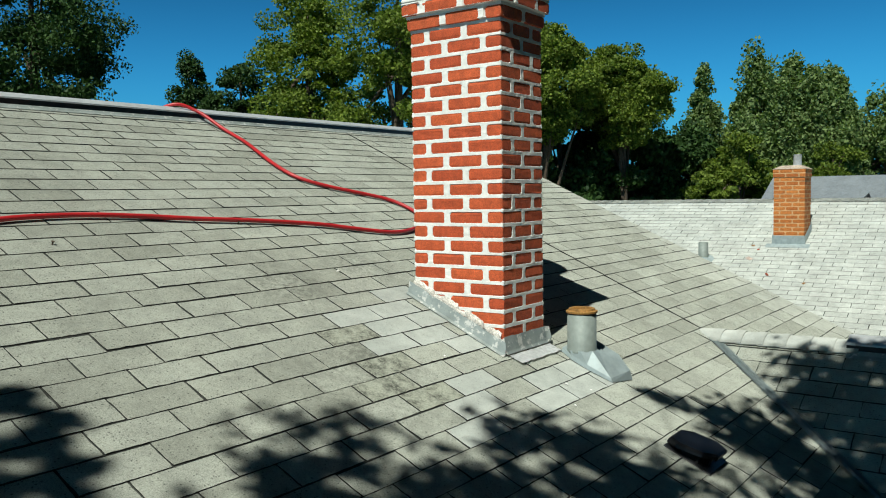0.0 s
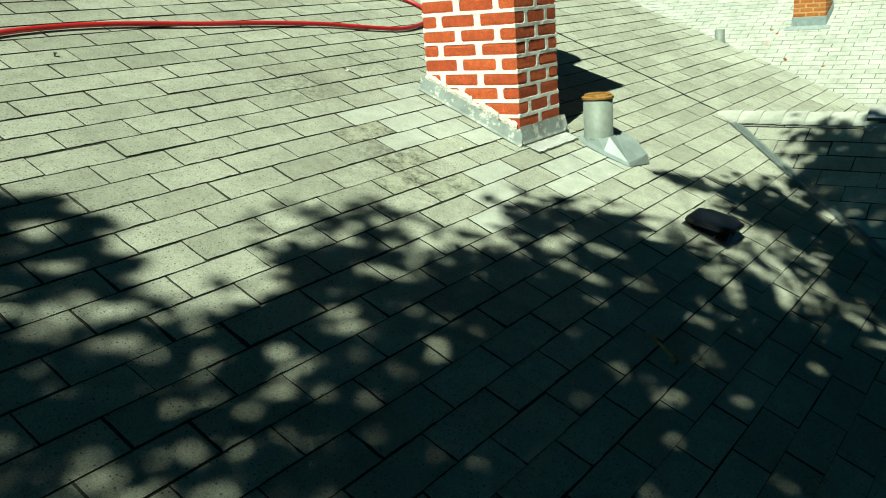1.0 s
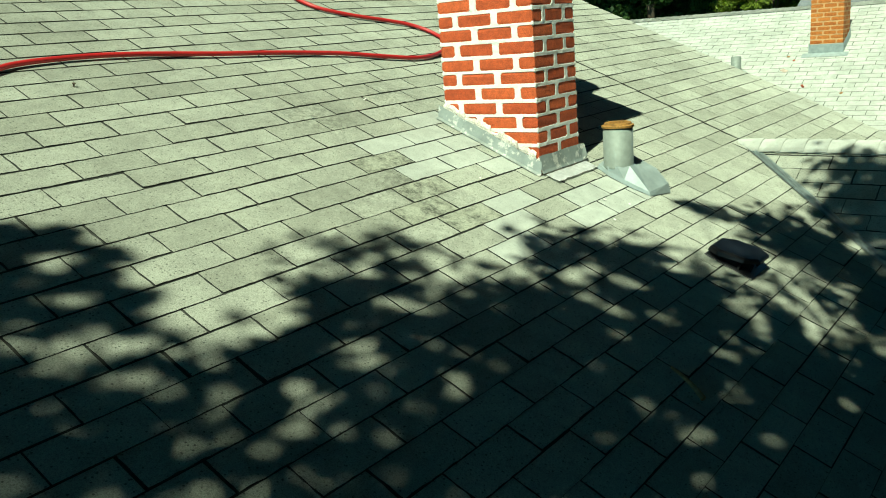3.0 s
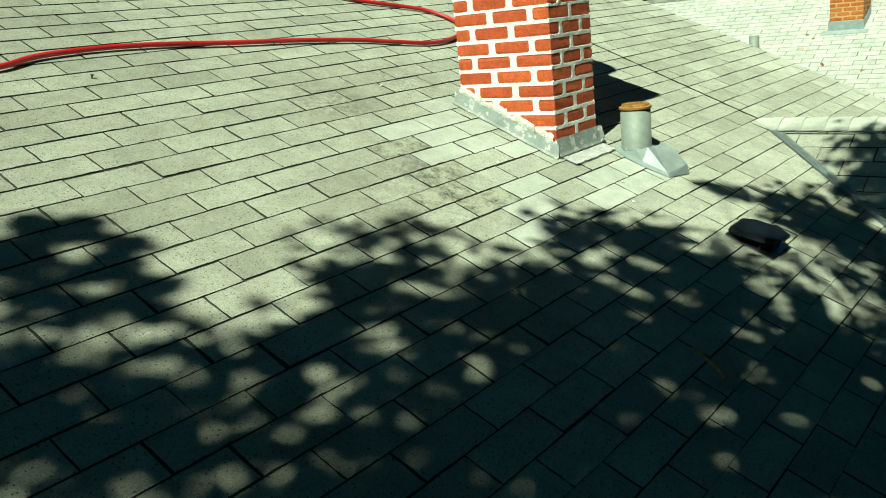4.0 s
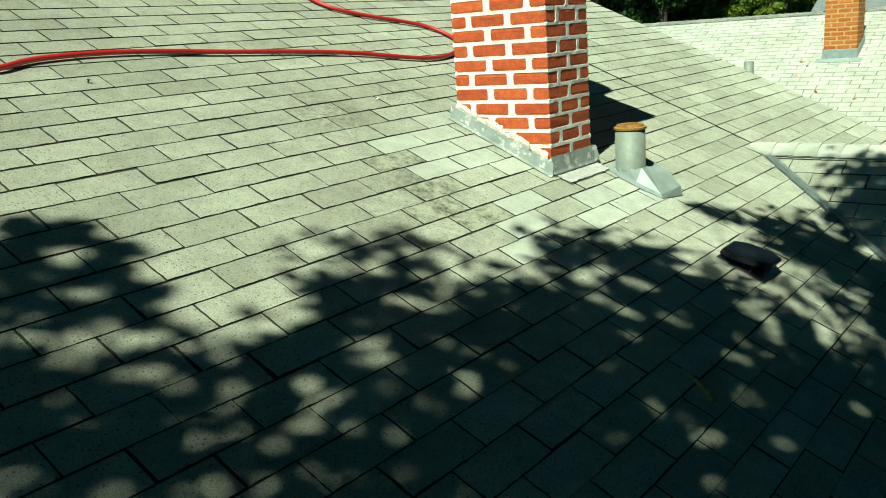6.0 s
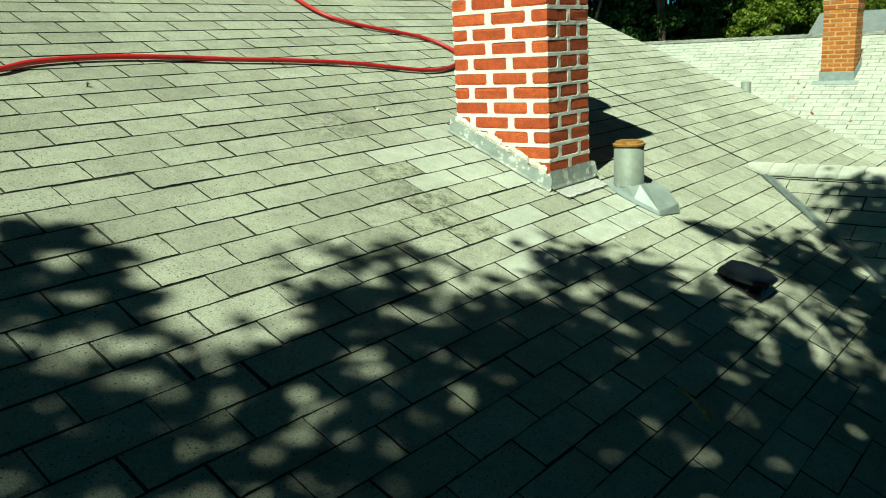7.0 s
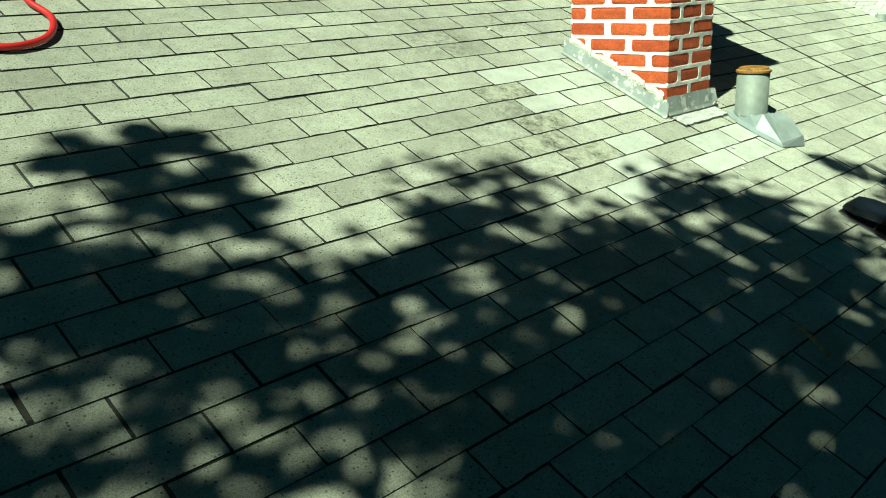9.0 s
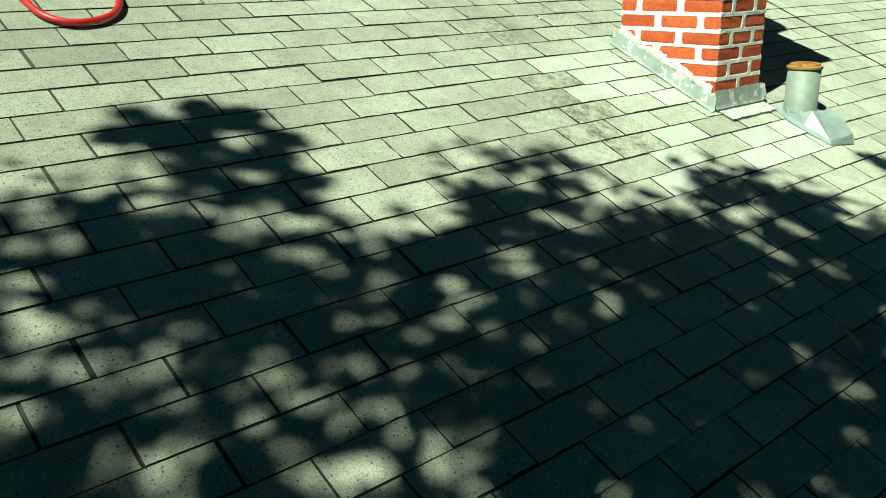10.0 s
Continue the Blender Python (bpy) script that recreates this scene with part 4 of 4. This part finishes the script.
LD, LM, LG = "dark green broadleaf tree in full summer leaf", "sunlit green maple tree with a wide uneven crown", "grey-green poplar tree with an upright feathery crown"
tree(11.5, 21.9, 7.4, 3.05, -2.0, M_LEAF_DARK, 1, LD, 0.085, 72000, 0.25, 170)
tree(7.6, 22.6, 9.0, 3.4, -2.0, M_LEAF_DARK, 2, LD, 0.13, 24000, 0.2, 80)
tree(19.3, 25.6, 5.5, 1.6, -1.0, M_LEAF_DARK, 3, LD, 0.09, 26000, 0.55, 70)
tree(18.2, 21.6, 4.7, 2.0, -2.0, M_LEAF_DARK, 4, LD, 0.09, 28000, 0.4, 70)
tree(17.6, 17.8, 6.3, 2.6, -2.5, M_LEAF, 5, LM, 0.085, 70000, 0.35, 190)
tree(17.6, 14.4, 6.8, 2.4, -2.5, M_LEAF, 6, LM, 0.085, 64000, 0.2, 180)
tree(21.0, 20.5, 3.4, 2.4, -2.5, M_LEAF_DARK, 7, LD, 0.12, 18000, 0.2, 70)
tree(22.6, 12.7, 5.1, 2.0, 1.7, M_LEAF, 8, LM, 0.085, 64000, 0.3, 190)
tree(25.4, 11.4, 4.7, 2.1, 1.5, M_LEAF, 9, LM, 0.085, 64000, 0.3, 190)
tree(34.2, 11.8, 5.4, 1.6, -2.0, M_LEAF_GREY, 10, LG, 0.12, 26000, 0.75, 110)
tree(31.6, 8.8, 5.2, 2.5, -3.0, M_LEAF_GREY, 11, LG, 0.12, 52000, 0.62, 190)
tree(32.0, 7.7, 4.7, 2.0, -3.0, M_LEAF_GREY, 20, LG, 0.12, 36000, 0.6, 150)
tree(32.4, 6.9, 4.7, 2.5, -3.0, M_LEAF_GREY, 12, LG, 0.12, 52000, 0.55, 190)
tree(34.2, 4.9, 3.9, 2.6, -3.0, M_LEAF_GREY, 13, LG, 0.12, 36000, 0.55, 150)
tree(36.5, 1.0, 5.2, 2.8, -3.0, M_LEAF_GREY, 14, LG, 0.15, 22000, 0.35, 80)
tree(29.8, 11.4, 2.4, 2.4, -3.0, M_LEAF_DARK, 15, LD, 0.15, 46000, 0.0, 150)
# seeds 22, 16, 18: dark leaves added to fill the deep shade under the maples
tree(27.5, 12.0, 2.7, 2.5, -4.0, M_LEAF_DARK, 22, LD, 0.17, 46000, 0.0, 110)
tree(24.8, 13.4, 2.9, 2.5, -4.0, M_LEAF_DARK, 16, LD, 0.16, 46000, 0.1, 80)
tree(29.0, 8.8, 1.9, 1.9, -4.0, M_LEAF, 17, "low green shrubby tree behind the pale roof", 0.10, 28000, 0.1, 100)
tree(31.0, 6.2, 1.6, 1.8, -4.0, M_LEAF, 21, "low green shrubby tree behind the pale roof", 0.10, 24000, 0.1, 90)
tree(27.4, 14.8, 3.2, 2.6, -4.0, M_LEAF_DARK, 18, LD, 0.17, 36000, 0.1, 60)
tree(14.0, 20.5, 1.6, 2.6, -4.0, M_LEAF_DARK, 19, LD, 0.13, 16000, 0.1, 60)


# ---- the tree behind the camera that shades the lower roof ----
TO_SUN = -SUN_TRAVEL


def shade_edge(x):
    """How far up the main slope (y) the tree's shade reaches."""
    xs = (-6, 0.3, 0.55, 0.8, 0.95, 1.18, 1.34, 1.42, 1.5, 1.64, 1.78, 2.08, 2.25, 2.46, 2.6, 2.84, 3.0, 3.18, 3.4, 3.7, 4.0, 4.18, 4.5, 4.9, 5.3, 7.0)
    ys = (2.7, 2.36, 2.34, 2.30, 2.10, 2.00, 2.04, 1.95, 1.86, 1.90, 2.04, 2.07, 1.97, 1.82, 1.84, 1.88, 1.83, 1.66, 1.46, 1.34, 1.36, 1.38, 1.40, 1.30, 1.15, 0.5)
    return float(np.interp(x, xs, ys))


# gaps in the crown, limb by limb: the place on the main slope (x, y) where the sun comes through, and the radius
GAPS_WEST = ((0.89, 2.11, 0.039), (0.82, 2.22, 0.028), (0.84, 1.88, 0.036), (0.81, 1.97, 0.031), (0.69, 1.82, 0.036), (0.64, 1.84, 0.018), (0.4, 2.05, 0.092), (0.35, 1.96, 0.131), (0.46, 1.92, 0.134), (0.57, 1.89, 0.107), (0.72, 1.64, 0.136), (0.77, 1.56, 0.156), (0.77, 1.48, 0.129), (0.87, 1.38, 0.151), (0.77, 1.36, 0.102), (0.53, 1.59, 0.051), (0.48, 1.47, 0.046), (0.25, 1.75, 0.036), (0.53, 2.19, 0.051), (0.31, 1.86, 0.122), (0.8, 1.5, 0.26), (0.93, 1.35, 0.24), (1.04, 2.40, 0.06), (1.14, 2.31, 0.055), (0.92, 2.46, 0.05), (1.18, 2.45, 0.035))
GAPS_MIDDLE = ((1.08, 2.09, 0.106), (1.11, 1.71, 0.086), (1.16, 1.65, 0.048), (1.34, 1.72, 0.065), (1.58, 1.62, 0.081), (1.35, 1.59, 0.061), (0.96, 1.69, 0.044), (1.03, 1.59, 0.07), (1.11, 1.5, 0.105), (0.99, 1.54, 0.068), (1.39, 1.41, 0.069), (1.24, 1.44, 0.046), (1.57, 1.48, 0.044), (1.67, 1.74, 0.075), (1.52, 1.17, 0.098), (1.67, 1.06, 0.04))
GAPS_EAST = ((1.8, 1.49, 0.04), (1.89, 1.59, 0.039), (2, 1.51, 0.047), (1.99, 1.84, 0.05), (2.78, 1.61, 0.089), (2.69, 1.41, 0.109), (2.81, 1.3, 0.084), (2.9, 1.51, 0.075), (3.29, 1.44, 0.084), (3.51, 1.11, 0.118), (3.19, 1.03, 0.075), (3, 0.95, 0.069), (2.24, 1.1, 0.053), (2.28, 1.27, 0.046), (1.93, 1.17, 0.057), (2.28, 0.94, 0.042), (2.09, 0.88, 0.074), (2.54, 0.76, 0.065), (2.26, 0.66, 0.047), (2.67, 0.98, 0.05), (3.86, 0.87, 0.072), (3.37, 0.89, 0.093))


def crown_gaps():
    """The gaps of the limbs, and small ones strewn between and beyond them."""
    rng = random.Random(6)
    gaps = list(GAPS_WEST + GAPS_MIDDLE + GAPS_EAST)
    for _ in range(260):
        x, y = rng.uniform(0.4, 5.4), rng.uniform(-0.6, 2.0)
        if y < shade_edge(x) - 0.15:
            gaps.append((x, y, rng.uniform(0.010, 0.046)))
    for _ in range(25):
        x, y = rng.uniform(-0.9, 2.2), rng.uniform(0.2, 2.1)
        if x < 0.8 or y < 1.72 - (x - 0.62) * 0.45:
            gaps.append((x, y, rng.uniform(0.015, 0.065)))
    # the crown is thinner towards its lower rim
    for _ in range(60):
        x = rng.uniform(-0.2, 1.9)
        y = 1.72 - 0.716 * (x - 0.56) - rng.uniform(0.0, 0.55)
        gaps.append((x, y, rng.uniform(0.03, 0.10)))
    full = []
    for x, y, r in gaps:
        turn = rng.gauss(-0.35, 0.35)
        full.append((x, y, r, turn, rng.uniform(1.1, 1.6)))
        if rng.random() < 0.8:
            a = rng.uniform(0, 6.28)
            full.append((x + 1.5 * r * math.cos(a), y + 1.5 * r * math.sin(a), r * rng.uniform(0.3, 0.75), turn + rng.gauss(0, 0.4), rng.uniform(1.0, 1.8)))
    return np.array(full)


def shade_tree():
    rng = random.Random(21)
    nr = np.random.default_rng(21)
    t = tagged(new("tree"), "large leafy maple overhanging the lower roof", "tree", "trees round the houses")
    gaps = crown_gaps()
    sun_way = np.array(TO_SUN)
    pts, sz, tips = [], [], []

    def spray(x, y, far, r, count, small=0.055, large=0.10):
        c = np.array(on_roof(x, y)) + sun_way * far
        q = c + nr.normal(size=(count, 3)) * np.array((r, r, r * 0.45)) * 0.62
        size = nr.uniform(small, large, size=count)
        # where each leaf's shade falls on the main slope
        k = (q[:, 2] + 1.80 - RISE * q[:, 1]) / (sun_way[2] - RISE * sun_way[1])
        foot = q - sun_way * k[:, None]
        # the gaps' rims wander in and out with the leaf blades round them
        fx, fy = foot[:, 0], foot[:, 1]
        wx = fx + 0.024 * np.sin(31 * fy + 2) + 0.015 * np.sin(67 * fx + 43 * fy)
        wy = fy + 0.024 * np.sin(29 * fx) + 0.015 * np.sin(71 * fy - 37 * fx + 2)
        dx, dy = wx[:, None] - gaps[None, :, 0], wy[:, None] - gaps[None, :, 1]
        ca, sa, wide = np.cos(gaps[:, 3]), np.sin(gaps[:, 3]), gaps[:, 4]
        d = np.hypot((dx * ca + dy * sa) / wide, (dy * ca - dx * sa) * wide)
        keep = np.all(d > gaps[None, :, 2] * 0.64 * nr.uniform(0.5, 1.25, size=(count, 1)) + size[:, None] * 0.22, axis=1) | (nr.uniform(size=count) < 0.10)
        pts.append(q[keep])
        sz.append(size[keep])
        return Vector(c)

    made = 0
    while made < 1500:
        x, y = rng.uniform(-2.2, 6.2), rng.uniform(-2.2, 2.4)
        r = rng.uniform(0.12, 0.26)
        if y > shade_edge(x) - r * 0.75:
            continue
        if x > 3.2 and y > 0.7 and rng.random() < 0.36:
            continue
        c = spray(x, y, rng.uniform(5.4, 8.0), r, int(70 * (r / 0.2) ** 2))
        made += 1
        if made % 36 == 0:
            tips.append(c)
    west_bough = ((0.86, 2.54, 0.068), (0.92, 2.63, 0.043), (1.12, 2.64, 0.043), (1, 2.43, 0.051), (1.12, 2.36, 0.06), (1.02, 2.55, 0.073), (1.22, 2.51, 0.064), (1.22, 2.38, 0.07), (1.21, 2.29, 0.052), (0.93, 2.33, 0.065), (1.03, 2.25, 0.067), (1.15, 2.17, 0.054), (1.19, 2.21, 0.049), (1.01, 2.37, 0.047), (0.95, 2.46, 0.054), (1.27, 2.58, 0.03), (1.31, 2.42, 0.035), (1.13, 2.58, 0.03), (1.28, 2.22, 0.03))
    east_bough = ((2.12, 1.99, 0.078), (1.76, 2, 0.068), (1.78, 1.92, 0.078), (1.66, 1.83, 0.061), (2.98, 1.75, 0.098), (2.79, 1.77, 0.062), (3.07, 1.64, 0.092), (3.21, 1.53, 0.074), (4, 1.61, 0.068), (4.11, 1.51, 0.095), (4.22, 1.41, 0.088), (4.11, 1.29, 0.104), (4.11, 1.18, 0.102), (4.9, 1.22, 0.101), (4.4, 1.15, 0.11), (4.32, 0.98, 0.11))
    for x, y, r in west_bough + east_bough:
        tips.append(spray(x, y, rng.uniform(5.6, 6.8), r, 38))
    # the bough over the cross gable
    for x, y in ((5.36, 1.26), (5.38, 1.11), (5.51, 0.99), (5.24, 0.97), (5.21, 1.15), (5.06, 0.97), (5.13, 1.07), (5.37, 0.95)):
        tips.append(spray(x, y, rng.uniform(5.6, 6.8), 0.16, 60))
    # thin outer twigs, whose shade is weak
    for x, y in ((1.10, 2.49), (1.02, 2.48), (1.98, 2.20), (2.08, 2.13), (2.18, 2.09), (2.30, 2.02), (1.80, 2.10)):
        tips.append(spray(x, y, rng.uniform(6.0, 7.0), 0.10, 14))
    inner = 0
    while inner < 520:
        x, y = rng.uniform(-1.5, 6.0), rng.uniform(-1.2, 2.2)
        if y < shade_edge(x) - 0.30 and (x < 3.1 or y < 0.75):
            spray(x, y, rng.uniform(5.5, 8.0), 0.26, 60, 0.08, 0.13)
            inner += 1
    # unseen outer crown, added to keep sky light off the shaded roof
    full = 0
    while full < 1150:
        x, y = rng.uniform(-5.0, 10.5), rng.uniform(-8.0, -0.2)
        c = np.array(on_roof(x, y)) + sun_way * rng.uniform(5.5, 9.5)
        if c[1] > -0.9 or (y > -2.0 and x < 5.6):
            continue
        full += 1
        pts.append(c + nr.normal(size=(40, 3)) * np.array((0.4, 0.4, 0.25)))
        sz.append(nr.uniform(0.14, 0.24, size=40))
    # an unseen wall of leaves beside the eaves, added to block low sky light
    for _ in range(1500):
        c = np.array((rng.uniform(-9.0, 11.0), -2.4 - abs(rng.gauss(0, 1.6)), rng.uniform(-3.5, 9.5)))
        pts.append(c + nr.normal(size=(26, 3)) * np.array((0.4, 0.3, 0.3)))
        sz.append(nr.uniform(0.22, 0.34, size=26))
    crown = new("crown", leaf_mesh("crown", np.concatenate(pts), np.concatenate(sz), M_LEAF_DARK, 33, 0.6))
    crown.parent = t
    root = Vector((-5.6, -4.6, -5.4))
    limbs(root, [Vector((-3.6, -1.6, 4.2))] + tips, 0.24, 5, t, 0.03)
    return t


shade_tree()

# ---- single shingle tabs ----
def tab_pieces(slope, cells, material, parent, seed, gap=0.0042, edge=None, other=None, chosen=None, third=None, picked=None, ragged=12):
    """Separate tabs on eight shared meshes."""
    rng = random.Random(seed)

    def made(m):
        out = []
        for _ in range(8):
            v, f = tab_shape(rng, TAB, gap, ragged)
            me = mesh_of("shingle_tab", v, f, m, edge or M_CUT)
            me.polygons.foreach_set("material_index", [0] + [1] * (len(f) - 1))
            out.append(me)
        return out

    usual = made(material)
    pale = made(other) if other else usual
    old = made(third) if third else usual
    for u, v, wide in cells:
        ob = new("shingle_tab", (old if picked and picked(u, v) else pale if chosen and chosen(u, v) else usual)[rng.randrange(8)])
        ob.parent = parent
        ob.matrix_world = slope.matrix(u + rng.gauss(0, 0.0012), v + rng.gauss(0, 0.0014), rng.uniform(0, 0.0006), rng.gauss(0, 0.004))


def renewed(u, v):
    """Tabs beside and below the chimney that were laid later and are paler."""
    y = (v + EXPO / 2) * COS
    near = (2.80 < u < 3.40 and 2.28 < y < 2.92 and u + y > 5.25) or (2.70 < u < 3.95 and 1.80 < y < 2.10)
    return near and noise.noise(Vector((u * 5.1, y * 9.3, 0.4))) > -0.12


def mossy(u, v):
    """The few old tabs below the chimney that lichen has darkened."""
    return any(abs(x - u) < TAB / 2 and 0 <= y / COS - v < EXPO for x, y in ((2.69, 2.52), (2.67, 2.28), (2.61, 2.15), (2.59, 2.04)))


tab_pieces(MAIN, NEAR, M_TAB, roof_main, 17, other=M_NEWTAB, chosen=renewed, third=M_LICHEN, picked=mossy)
tab_pieces(GABLE, [c for c in GABLE_CELLS if c[0] < 2.6], M_GABLE_TAB, roof_gable, 18, 0.0032)
shingle_field("shingle_field", GABLE, [c for c in GABLE_CELLS if c[0] >= 2.6], M_GABLE, roof_gable, "shaded grey shingle tabs of the cross gable", 5)
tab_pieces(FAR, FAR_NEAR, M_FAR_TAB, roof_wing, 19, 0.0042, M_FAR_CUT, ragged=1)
